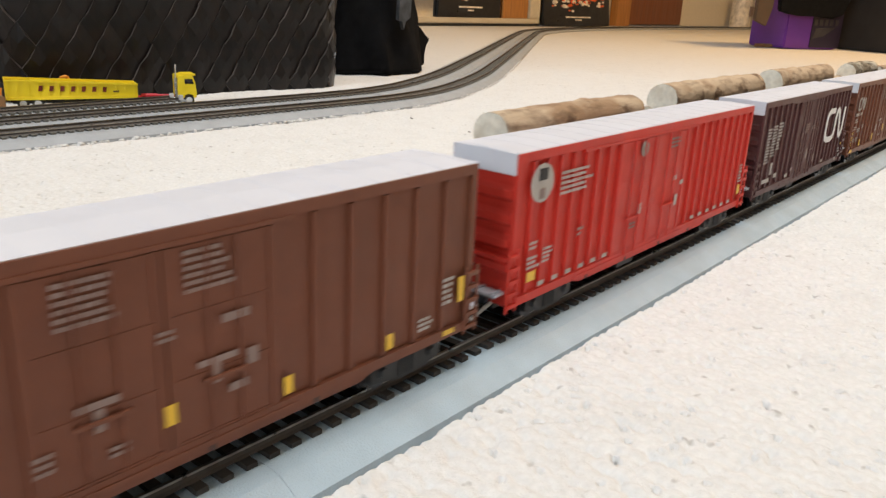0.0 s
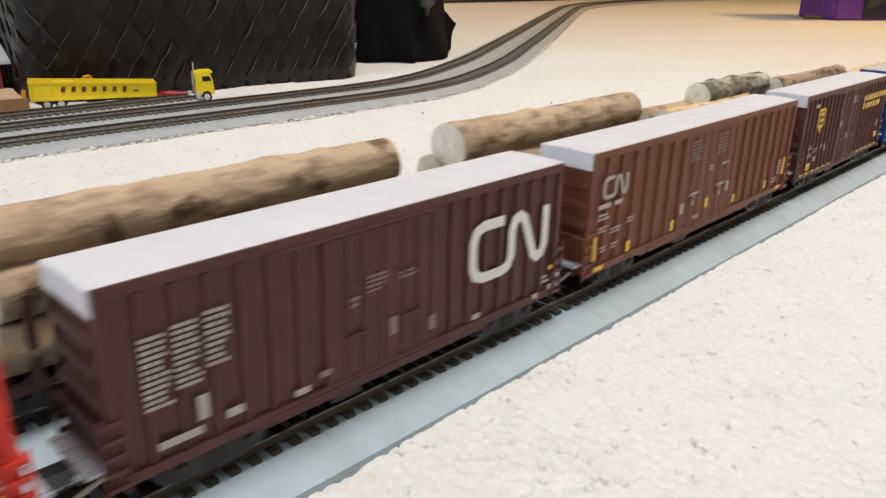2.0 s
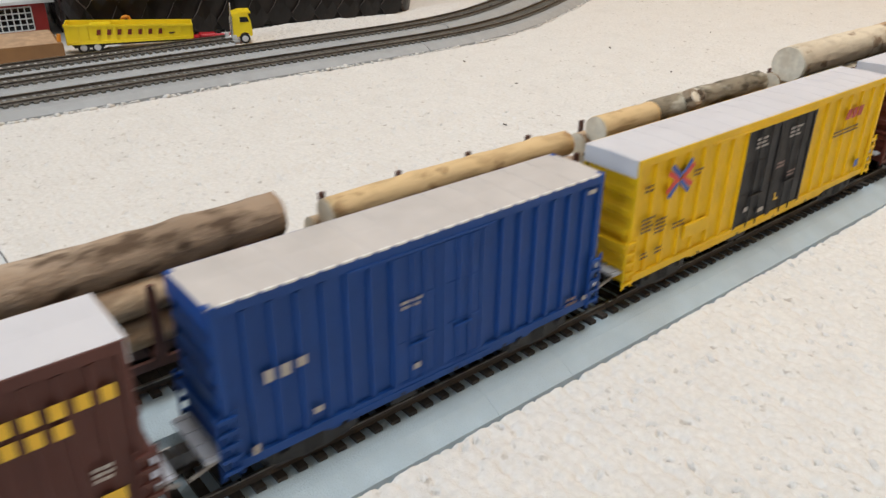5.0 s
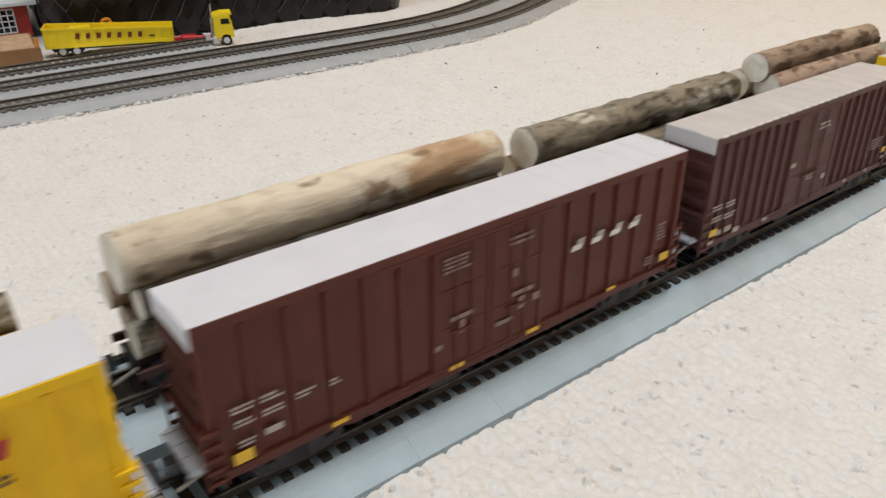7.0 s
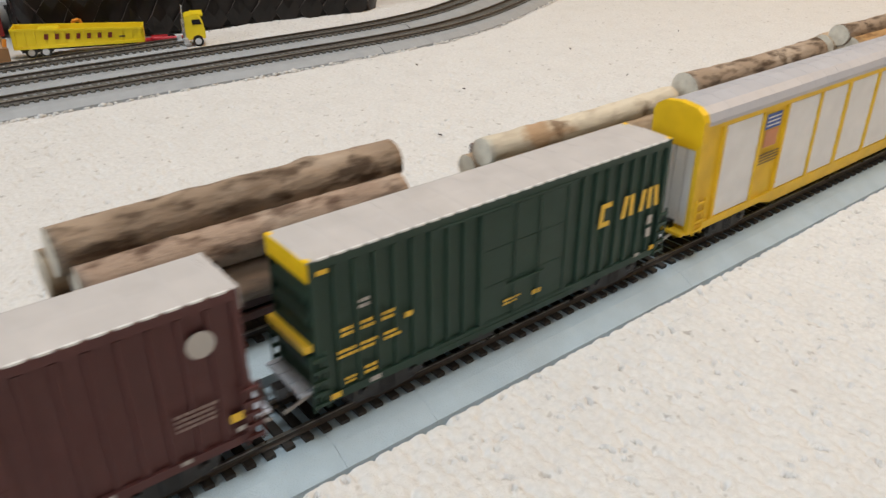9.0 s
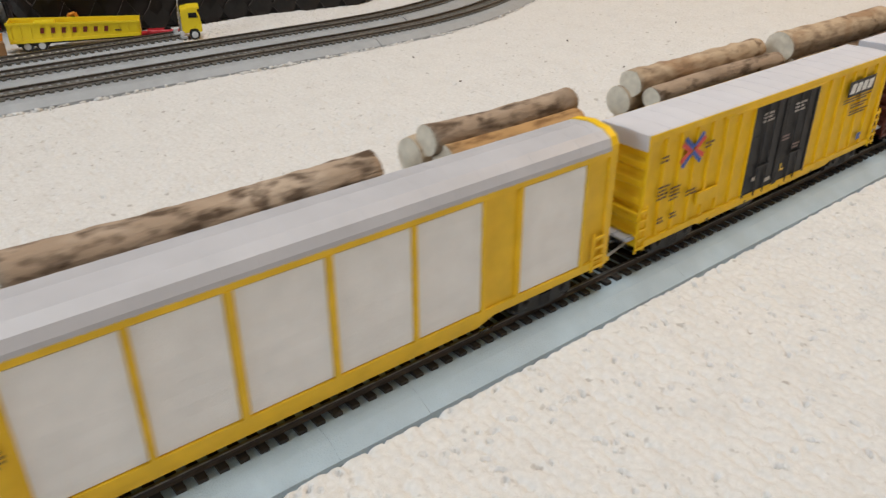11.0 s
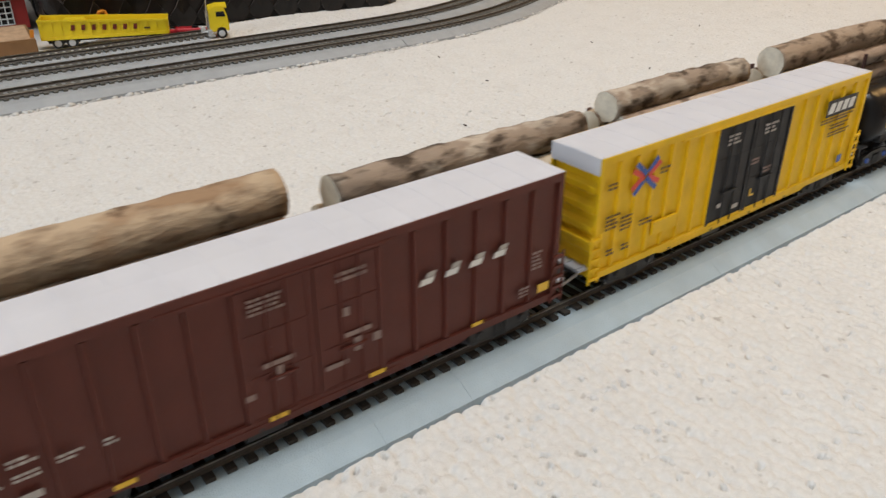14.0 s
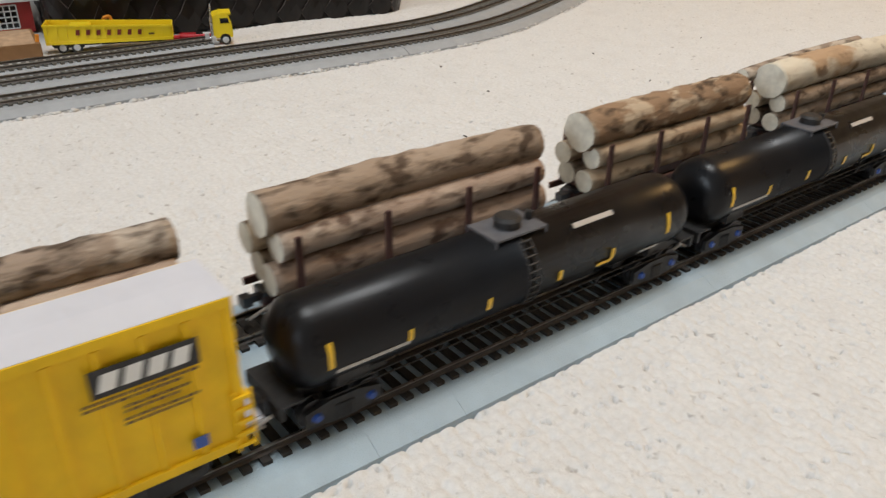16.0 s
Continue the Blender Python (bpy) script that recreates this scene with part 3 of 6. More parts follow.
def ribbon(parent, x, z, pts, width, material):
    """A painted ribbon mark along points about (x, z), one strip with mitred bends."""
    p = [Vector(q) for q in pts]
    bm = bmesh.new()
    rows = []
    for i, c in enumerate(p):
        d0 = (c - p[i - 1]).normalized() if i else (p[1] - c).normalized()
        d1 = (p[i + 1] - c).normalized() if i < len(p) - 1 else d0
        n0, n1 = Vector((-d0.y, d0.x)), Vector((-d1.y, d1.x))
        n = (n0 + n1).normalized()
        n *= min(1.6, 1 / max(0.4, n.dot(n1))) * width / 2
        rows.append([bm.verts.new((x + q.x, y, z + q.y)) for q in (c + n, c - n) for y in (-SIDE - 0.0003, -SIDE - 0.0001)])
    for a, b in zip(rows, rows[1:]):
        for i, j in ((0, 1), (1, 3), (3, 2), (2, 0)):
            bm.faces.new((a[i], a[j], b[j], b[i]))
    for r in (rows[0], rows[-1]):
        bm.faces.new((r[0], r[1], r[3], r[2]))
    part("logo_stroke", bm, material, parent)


def yellow_marks(car, xs, z, w=0.0022, h=0.0040):
    for x in xs:
        decal(car, x, z, w, h, M_YMARK, "reflector")


def marks(car, material, *spots, name="lettering_bar", slant=0.0):
    """Small painted blocks, each x, z, width, height."""
    for i, (x, z, w, h) in enumerate(spots):
        if name == "lettering_bar" and w >= 0.004 and h >= 0.0028:
            text_rows(car, x, z, w, h, 2 if h < 0.006 else 4, material, i + int(abs(x) * 9000))
        else:
            decal(car, x, z, w, h, material, name, slant)


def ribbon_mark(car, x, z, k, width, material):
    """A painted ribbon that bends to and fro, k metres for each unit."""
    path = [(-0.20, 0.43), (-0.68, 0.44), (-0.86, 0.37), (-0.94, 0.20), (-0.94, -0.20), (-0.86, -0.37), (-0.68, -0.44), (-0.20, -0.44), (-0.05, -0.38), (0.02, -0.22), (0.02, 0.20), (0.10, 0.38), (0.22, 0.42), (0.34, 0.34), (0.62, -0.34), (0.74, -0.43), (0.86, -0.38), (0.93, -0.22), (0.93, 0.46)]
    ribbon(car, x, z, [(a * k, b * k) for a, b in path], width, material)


def round_mark(car, x, z, r, material, label):
    bm = bmesh.new()
    tube(bm, (x, -SIDE - 0.0002, z), (x, -SIDE - 0.0004, z), r, seg=28)
    part("round_emblem", bm, material, car, label)


def build_front_train():
    # oxide brown car
    car, h = box_car("boxcar", "oxide brown boxcar with ribbed sides and a pale roof", -0.292, -0.088, P_BROWN2, M_ROOF, 13, door_w=0.056)
    text_rows(car, -0.0155, 0.0600, 0.012, 0.010, 4, M_FADED, 1)
    text_rows(car, 0.0110, 0.0605, 0.012, 0.010, 4, M_FADED, 2)
    marks(car, M_FADED, (0.0, 0.048, 0.004, 0.003), (0.017, 0.048, 0.007, 0.002), (0.012, 0.039, 0.010, 0.0015), (0.0115, 0.036, 0.002, 0.005), (0.021, 0.037, 0.003, 0.004), (-0.015, 0.0385, 0.009, 0.0015), (-0.015, 0.0350, 0.002, 0.005), (-0.011, 0.027, 0.005, 0.003), (0.017, 0.031, 0.005, 0.002), (-0.026, 0.030, 0.004, 0.005))
    marks(car, M_YMARK, (0.0, 0.0300, 0.0026, 0.0048), (0.031, 0.0255, 0.0026, 0.0048), (0.066, 0.0255, 0.0026, 0.0045), (0.0965, 0.033, 0.0026, 0.008), (0.0915, 0.0205, 0.005, 0.0016), name="reflector")
    marks(car, M_CREAM, (0.0805, 0.0265, 0.0055, 0.0045), (0.0900, 0.034, 0.0042, 0.009))
    # red car
    car, h = box_car("boxcar", "bright red ribbed boxcar with a pale roof", -0.067, 0.142, P_RED, M_ROOF, 17, door_w=0.062, door_x=-0.005)
    round_mark(car, -0.0905, 0.0595, 0.0066, M_CREAM, "pale round emblem")
    decal(car, -0.0905, 0.0625, 0.0050, 0.0040, M_BLACK, "emblem_bar", y=SIDE + 0.0005)
    decal(car, -0.0905, 0.0560, 0.0030, 0.0035, M_FADED, "emblem_bar", y=SIDE + 0.0005)
    text_rows(car, -0.0680, 0.0575, 0.021, 0.009, 3, M_CREAM, 5)
    round_mark(car, -0.0170, 0.0625, 0.0032, M_FADED, "faded round patch")
    text_rows(car, 0.0125, 0.0620, 0.009, 0.005, 2, M_FADED, 8)
    marks(car, M_CREAM, (-0.0925, 0.0385, 0.005, 0.0035), (-0.0925, 0.0325, 0.007, 0.005), (-0.0835, 0.0335, 0.006, 0.006), (-0.0155, 0.0375, 0.0025, 0.005), (0.0195, 0.0355, 0.0025, 0.005), (0.0235, 0.043, 0.003, 0.002), (0.016, 0.046, 0.003, 0.002))
    marks(car, M_FADED, (-0.0625, 0.0375, 0.004, 0.004), (-0.021, 0.0315, 0.004, 0.003))
    marks(car, M_YMARK, (-0.0930, 0.0275, 0.005, 0.0035), (0.0985, 0.0280, 0.0035, 0.005), name="reflector")
    text_rows(car, 0.0980, 0.0365, 0.004, 0.010, 4, M_CREAM, 9)
    marks(car, M_CREAM, *[(s * (0.0415 + i * 0.0090), 0.0235, 0.0036, 0.0016) for i in range(6) for s in (-1, 1)], name="stencil")
    # dark maroon car with a large white ribbon mark
    car, h = box_car("boxcar", "dark maroon boxcar with a large white ribbon mark", 0.1615, 0.337, P_MAROON, M_ROOF, 15, door_w=0.044, door_x=-0.002)
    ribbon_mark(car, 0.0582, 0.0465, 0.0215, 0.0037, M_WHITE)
    for i in range(3):
        text_rows(car, -0.0755 + i * 0.0085, 0.0460 + 0.002 * i, 0.0065, 0.020 - 0.002 * i, 6, M_CREAM, 11 + i)
    marks(car, M_CREAM, (-0.0705, 0.0258, 0.012, 0.0022), (-0.0640, 0.0320, 0.003, 0.007), (-0.0550, 0.0270, 0.005, 0.0025), (0.0800, 0.0265, 0.004, 0.004), (0.0745, 0.0210, 0.003, 0.002), (0.0835, 0.0225, 0.003, 0.002), (0.0405, 0.0235, 0.004, 0.002), (-0.0335, 0.0240, 0.005, 0.002))
    marks(car, M_FADED, (-0.0055, 0.0495, 0.007, 0.006), (0.0085, 0.0490, 0.009, 0.003), (-0.0145, 0.0455, 0.004, 0.004), (0.0015, 0.0330, 0.003, 0.006), (0.0185, 0.0285, 0.003, 0.005), (-0.025, 0.0265, 0.004, 0.002))
    marks(car, M_YMARK, (0.0835, 0.0305, 0.003, 0.0016), name="reflector")
    # light brown car
    car, h = box_car("boxcar", "light brown ribbed boxcar with small white marks", 0.358, 0.568, P_BROWN2, M_ROOF, 15, door_w=0.056)
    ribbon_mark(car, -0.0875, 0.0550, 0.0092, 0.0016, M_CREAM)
    marks(car, M_CREAM, (-0.0950, 0.0475, 0.009, 0.0020), (-0.0845, 0.0475, 0.006, 0.0020), (-0.0945, 0.0430, 0.009, 0.0035), (-0.0945, 0.0375, 0.007, 0.0030), (-0.0850, 0.0355, 0.007, 0.0030), (-0.0735, 0.0375, 0.004, 0.003), (-0.0935, 0.0285, 0.004, 0.003), (-0.0850, 0.0285, 0.004, 0.003))
    text_rows(car, -0.0165, 0.0590, 0.012, 0.0105, 4, M_FADED, 20)
    text_rows(car, 0.0110, 0.0590, 0.012, 0.0105, 4, M_FADED, 21)
    marks(car, M_CREAM, (-0.0145, 0.0375, 0.010, 0.0014), (-0.0145, 0.0340, 0.002, 0.005), (-0.0255, 0.0320, 0.003, 0.005), (0.0140, 0.0375, 0.010, 0.0014), (0.0140, 0.0340, 0.002, 0.005), (0.0225, 0.0350, 0.003, 0.005), (0.0010, 0.0480, 0.004, 0.003), (0.0170, 0.0480, 0.007, 0.0014), (-0.0100, 0.0250, 0.005, 0.002), (0.0865, 0.0265, 0.005, 0.004), (0.0915, 0.0335, 0.0042, 0.009))
    marks(car, M_YMARK, (-0.0730, 0.0250, 0.0030, 0.0050), (-0.0335, 0.0255, 0.0030, 0.0050), (0.0005, 0.0300, 0.0028, 0.0048), (0.0330, 0.0260, 0.0028, 0.0045), (0.0740, 0.0260, 0.0026, 0.0042), (-0.1005, 0.0300, 0.0036, 0.010), (-0.0955, 0.0205, 0.007, 0.0020), (0.0980, 0.0330, 0.0030, 0.010), (0.0940, 0.0210, 0.006, 0.0018), name="reflector")
    # umber car with a yellow shield
    car, h = box_car("boxcar", "dark umber boxcar with a yellow shield mark", 0.586, 0.747, P_UMBER, M_ROOF, 17, door_w=0.040, door_x=0.004)
    o = [(-0.006, 0.0062), (-0.003, 0.0074), (0, 0.0068), (0.003, 0.0074), (0.006, 0.0062), (0.0058, -0.003), (0, -0.0082), (-0.0058, -0.003)]
    for k, m, y in ((1.0, M_YMARK, 0.0002), (0.78, P_UMBER, 0.0003)):
        bm = bmesh.new()
        prism(bm, [(-0.0530 + a * k, 0.0535 + b * k) for a, b in o], -SIDE - y - 0.0001, -SIDE - y)
        part("shield_emblem", bm, m, car, "yellow outlined shield emblem")
    for i in range(3):
        decal(car, -0.0530, 0.0495 + i * 0.0038, 0.0068, 0.0018, M_YMARK, "shield_stripe", y=SIDE + 0.0004)
    for r in range(2):
        for i in range(9 - 2 * r):
            decal(car, 0.0300 + i * 0.0056, 0.0585 - r * 0.0055, 0.0034, 0.0040, M_YMARK, "letter_block")
    marks(car, M_CREAM, (-0.0640, 0.0375, 0.006, 0.003), (-0.0640, 0.0325, 0.006, 0.003), (-0.0540, 0.0345, 0.006, 0.003), (-0.0450, 0.0360, 0.002, 0.003), (-0.0375, 0.0340, 0.004, 0.005), (-0.0540, 0.0290, 0.003, 0.003), (0.0095, 0.0600, 0.009, 0.005), (-0.0630, 0.0630, 0.006, 0.002), (0.0700, 0.0370, 0.005, 0.005), (-0.012, 0.046, 0.003, 0.004), (0.003, 0.037, 0.005, 0.004))
    marks(car, M_YMARK, (-0.0635, 0.0252, 0.0060, 0.0045), (0.0710, 0.0285, 0.0060, 0.0040), name="reflector")
    marks(car, M_YMARK, *[(-h + 0.008 + i * 0.0098, 0.0210, 0.0052, 0.0011) for i in range(16) if abs(-h + 0.008 + i * 0.0098 - 0.004) > 0.022], name="stencil")
    # blue car
    car, h = box_car("boxcar", "royal blue ribbed boxcar with a grey roof", 0.767, 0.914, P_BLUE, M_ROOF_TAN, 15, cap_white=False, door_w=0.036, rib_end_glints=True)
    marks(car, M_CREAM, (-0.0120, 0.0500, 0.007, 0.0035), (-h + 0.014, 0.0450, 0.003, 0.004), (-h + 0.019, 0.0450, 0.003, 0.004), (-h + 0.024, 0.0455, 0.003, 0.003), (-0.0100, 0.0265, 0.003, 0.002), (h - 0.0045, 0.0225, 0.003, 0.0018), (-h + 0.008, 0.0230, 0.002, 0.003), (-h + 0.028, 0.0270, 0.003, 0.002), (h - 0.0060, 0.0655, 0.004, 0.0015))
    text_rows(car, h - 0.012, 0.0235, 0.005, 0.004, 1, M_FADED, 29)
    yellow_car(0.934, 1.137, 1)
    oxblood_car(1.158, 1.361)
    # maroon car with a round emblem
    car, h = box_car("boxcar", "dark maroon boxcar with a round white emblem", 1.382, 1.550, P_MAROON, M_ROOF_TAN, 17, door_w=0.040, double=False, rib_end_glints=True)
    round_mark(car, h - 0.0125, 0.0575, 0.0042, M_CREAM, "round pale emblem")
    marks(car, M_CREAM, (-0.0765, 0.0380, 0.008, 0.0032), (-0.0665, 0.0375, 0.008, 0.0032), (-0.0765, 0.0325, 0.008, 0.0030), (-0.0665, 0.0320, 0.008, 0.0030), (-0.0660, 0.0250, 0.005, 0.0025), (-0.0730, 0.0250, 0.004, 0.0022), (-0.0590, 0.0225, 0.005, 0.0025), (-0.0350, 0.0205, 0.004, 0.0016), (0.0045, 0.0585, 0.009, 0.0040), (0.0, 0.0330, 0.005, 0.003), (0.0140, 0.0300, 0.004, 0.0025), (0.0400, 0.0205, 0.003, 0.0016), (0.0620, 0.0210, 0.003, 0.0014), (-0.0180, 0.0430, 0.004, 0.002))
    text_rows(car, h - 0.0160, 0.0350, 0.014, 0.0065, 2, M_FADED, 33)
    marks(car, M_YMARK, (-h + 0.0070, 0.0260, 0.0055, 0.0032), (h - 0.0050, 0.0290, 0.0050, 0.0030), name="reflector")
    marks(car, M_CREAM, (-h + 0.0060, 0.0215, 0.004, 0.0016), (h - 0.0045, 0.0245, 0.003, 0.0016), name="stencil")
    # green car
    car, h = box_car("boxcar", "dark green boxcar with yellow marks and a grey roof", 1.572, 1.742, P_GREEN, M_ROOF_TAN, 17, cap_white=False, end_band=P_YELLOW, door_w=0.044, door_x=0.004, double=False, rib_end_glints=True)
    for x, w, kind in ((0.0470, 0.0064, 0), (0.0605, 0.0064, 1), (0.0725, 0.0088, 2)):
        z = 0.0475
        if kind == 0:
            ribbon(car, x, z, [(0.0030, 0.0040), (-0.0020, 0.0040), (-0.0028, -0.0040), (0.0022, -0.0040)], 0.0021, M_YMARK)
        else:
            for k in range(2 + (kind == 2)):
                decal(car, x - w / 3 + k * w / (2 if kind == 2 else 1.5), z, 0.0024, 0.0095, M_YMARK, "logo_block", 0.15 * (1 - k))
    marks(car, M_YMARK, (-0.0740, 0.0430, 0.004, 0.004), (-0.0660, 0.0430, 0.005, 0.004), (-0.0575, 0.0430, 0.006, 0.004), (-0.0740, 0.0352, 0.007, 0.0038), (-0.0655, 0.0352, 0.007, 0.0038), (-0.0570, 0.0352, 0.006, 0.0038), (-0.0735, 0.0245, 0.004, 0.003), (-0.0660, 0.0255, 0.004, 0.004), (-0.0500, 0.0400, 0.003, 0.002), (-0.0030, 0.0275, 0.008, 0.003), (0.0100, 0.0265, 0.004, 0.002))
    marks(car, M_CREAM, (-0.0665, 0.0510, 0.005, 0.004), (0.0760, 0.0370, 0.003, 0.004), (0.0760, 0.0310, 0.003, 0.004), (-0.0640, 0.0205, 0.004, 0.0018), (0.0700, 0.0220, 0.003, 0.0015))
    marks(car, M_YMARK, (-h + 0.0055, 0.0205, 0.004, 0.0022), (h - 0.0045, 0.0225, 0.004, 0.0022), (-h + 0.004, 0.0665, 0.004, 0.0016), name="reflector")
    bm = bmesh.new()
    box(bm, -h - 0.0034, -h - 0.0006, -SIDE + 0.001, SIDE - 0.001, 0.0395, 0.0420)
    part("end_rail", bm, M_YMARK, car, "yellow crosswise end rail")
    auto_rack(1.764, 2.055)
    yellow_car(2.076, 2.286, 2)
    oxblood_car(2.302, 2.507)
    yellow_car(2.527, 2.729, 2)
    tank_car(2.739, 2.945)
    tank_car(2.947, 3.153)
    tank_car(3.155, 3.361)


def yellow_car(a, b, variant):
    car, h = box_car("boxcar", "yellow boxcar with black doors and a crossed red-blue mark", a, b, P_YELLOW, M_ROOF, 13, door=P_BLACKDOOR, door_w=0.057, door_x=0.0015)
    x, z = -0.0745, 0.0575
    strokes = ((-0.0080, -0.0078, -0.0016, -0.0018, M_LOGO_BLUE), (0.0016, 0.0018, 0.0080, 0.0078, M_LOGO_BLUE), (-0.0100, -0.0048, -0.0026, 0.0000, M_LOGO_RED), (0.0026, 0.0004, 0.0100, 0.0052, M_LOGO_RED), (-0.0100, 0.0048, -0.0012, -0.0006, M_LOGO_RED), (0.0012, -0.0002, 0.0100, -0.0048, M_LOGO_RED), (-0.0080, 0.0076, 0.0002, 0.0010, M_LOGO_BLUE), (-0.0002, -0.0008, 0.0080, -0.0076, M_LOGO_BLUE))
    for i, (dx0, dz0, dx1, dz1, m) in enumerate(strokes):
        dx0, dz0, dx1, dz1 = dx0 * 0.82, dz0 * 0.86, dx1 * 0.82, dz1 * 0.86
        v = Vector((dx1 - dx0, dz1 - dz0)).normalized()
        n = Vector((-v.y, v.x)) * 0.0011
        bm = bmesh.new()
        y = SIDE + 0.0002 + i * 0.00002
        prism(bm, [(x + dx0 + n.x, z + dz0 + n.y), (x + dx0 - n.x, z + dz0 - n.y), (x + dx1 - n.x, z + dz1 - n.y), (x + dx1 + n.x, z + dz1 + n.y)], -y - 0.0001, -y)
        part("crossed_emblem", bm, m, car)
    for bx, bz, w, r, sd in ((-0.0625, 0.0575, 0.006, 1, 41), (-0.0935, 0.0580, 0.006, 1, 42), (-0.0925, 0.0425, 0.007, 2, 43), (-0.0835, 0.0400, 0.007, 2, 44), (-0.0715, 0.0370, 0.007, 1, 45), (-0.0920, 0.0290, 0.004, 1, 39), (-0.0830, 0.0290, 0.004, 1, 40)):
        text_rows(car, bx, bz, w, 0.0035 * r, r, M_INK, sd)
    # raised placard board and grab iron
    bm = bmesh.new()
    box(bm, -0.066, -0.050, -SIDE - 0.0006, -SIDE + 0.0006, 0.0285, 0.0345)
    part("placard_board", bm, P_YELLOW, car)
    if variant == 1:
        for i in range(3):
            decal(car, 0.0640 + i * 0.0060, 0.0575, 0.0045, 0.0050, M_REDINK, "logo_block", 0.3, SIDE + 0.0003)
        text_rows(car, 0.0690, 0.0490, 0.034, 0.0035, 1, M_INK, 46)
    else:
        decal(car, 0.0760, 0.0578, 0.0285, 0.0085, M_BLACK, "logo_plate", y=SIDE + 0.0003)
        for i in range(4):
            decal(car, 0.0665 + i * 0.0063, 0.0578, 0.0046, 0.0052, M_WHITE, "logo_block", 0.3, SIDE + 0.00045)
        text_rows(car, 0.0760, 0.0515, 0.034, 0.0030, 1, M_INK, 47)
        text_rows(car, 0.0790, 0.0475, 0.020, 0.0030, 1, M_INK, 48)
        text_rows(car, 0.0785, 0.0435, 0.020, 0.0030, 1, M_INK, 49)
    decal(car, 0.0870, 0.0270, 0.0045, 0.0040, M_LOGO_BLUE, "data_plate")
    text_rows(car, -0.0150, 0.0600, 0.0100, 0.0055, 2, M_CREAM, 50)
    text_rows(car, 0.0130, 0.0595, 0.0100, 0.0055, 2, M_CREAM, 51)
    text_rows(car, 0.0055, 0.0450, 0.0080, 0.0035, 1, M_FADED, 52)
    text_rows(car, 0.0160, 0.0385, 0.0080, 0.0035, 1, M_FADED, 53)
    ribbon(car, 0.0065, 0.0290, [(-0.001, 0.002), (-0.001, -0.0015), (0.002, -0.0015)], 0.0009, M_YMARK)
    marks(car, M_CREAM, (-0.0060, 0.0255, 0.005, 0.002), (-0.0190, 0.0290, 0.003, 0.002))
    return car


def oxblood_car(a, b):
    car, h = box_car("boxcar", "oxblood boxcar with slanted white marks and a pale roof", a, b, P_OXBLOOD, M_ROOF, 13, door_w=0.048)
    for i in range(4):
        decal(car, 0.0408 + i * 0.0105, 0.0478, 0.0052, 0.0022, M_WHITE, "logo_block", 0.5, SIDE + 0.0003)
        decal(car, 0.0425 + i * 0.0105, 0.0500, 0.0036, 0.0018, M_CREAM, "logo_block", 0.5, SIDE + 0.0003)
    marks(car, M_CREAM, (-0.0910, 0.0410, 0.0065, 0.0030), (-0.0825, 0.0410, 0.0060, 0.0030), (-0.0910, 0.0362, 0.0055, 0.0028), (-0.0825, 0.0362, 0.0055, 0.0028), (-0.0720, 0.0370, 0.0055, 0.0028), (-0.0615, 0.0365, 0.0040, 0.0028), (-0.0910, 0.0290, 0.0045, 0.0028), (-0.0825, 0.0295, 0.0055, 0.0022))
    text_rows(car, -0.0150, 0.0605, 0.0110, 0.0060, 3, M_FADED, 64)
    text_rows(car, 0.0130, 0.0605, 0.0110, 0.0040, 2, M_FADED, 65)
    marks(car, M_FADED, (-0.0130, 0.0400, 0.010, 0.0016), (-0.0130, 0.0360, 0.002, 0.005), (0.0140, 0.0395, 0.010, 0.0016), (0.0140, 0.0350, 0.003, 0.005), (-0.0230, 0.0310, 0.003, 0.002), (0.0060, 0.0300, 0.008, 0.0016), (0.0100, 0.0480, 0.003, 0.003), (0.0210, 0.0350, 0.003, 0.003), (0.0850, 0.0275, 0.0045, 0.0045))
    text_rows(car, 0.0910, 0.0390, 0.005, 0.008, 3, M_FADED, 68)
    marks(car, M_YMARK, (0.0950, 0.0262, 0.0055, 0.0036), (-0.0925, 0.0245, 0.0060, 0.0040), (-0.0610, 0.0205, 0.006, 0.0016), (-0.0150, 0.0205, 0.006, 0.0016), (0.0205, 0.0205, 0.006, 0.0016), (0.0630, 0.0225, 0.005, 0.0014), name="reflector")
    return car


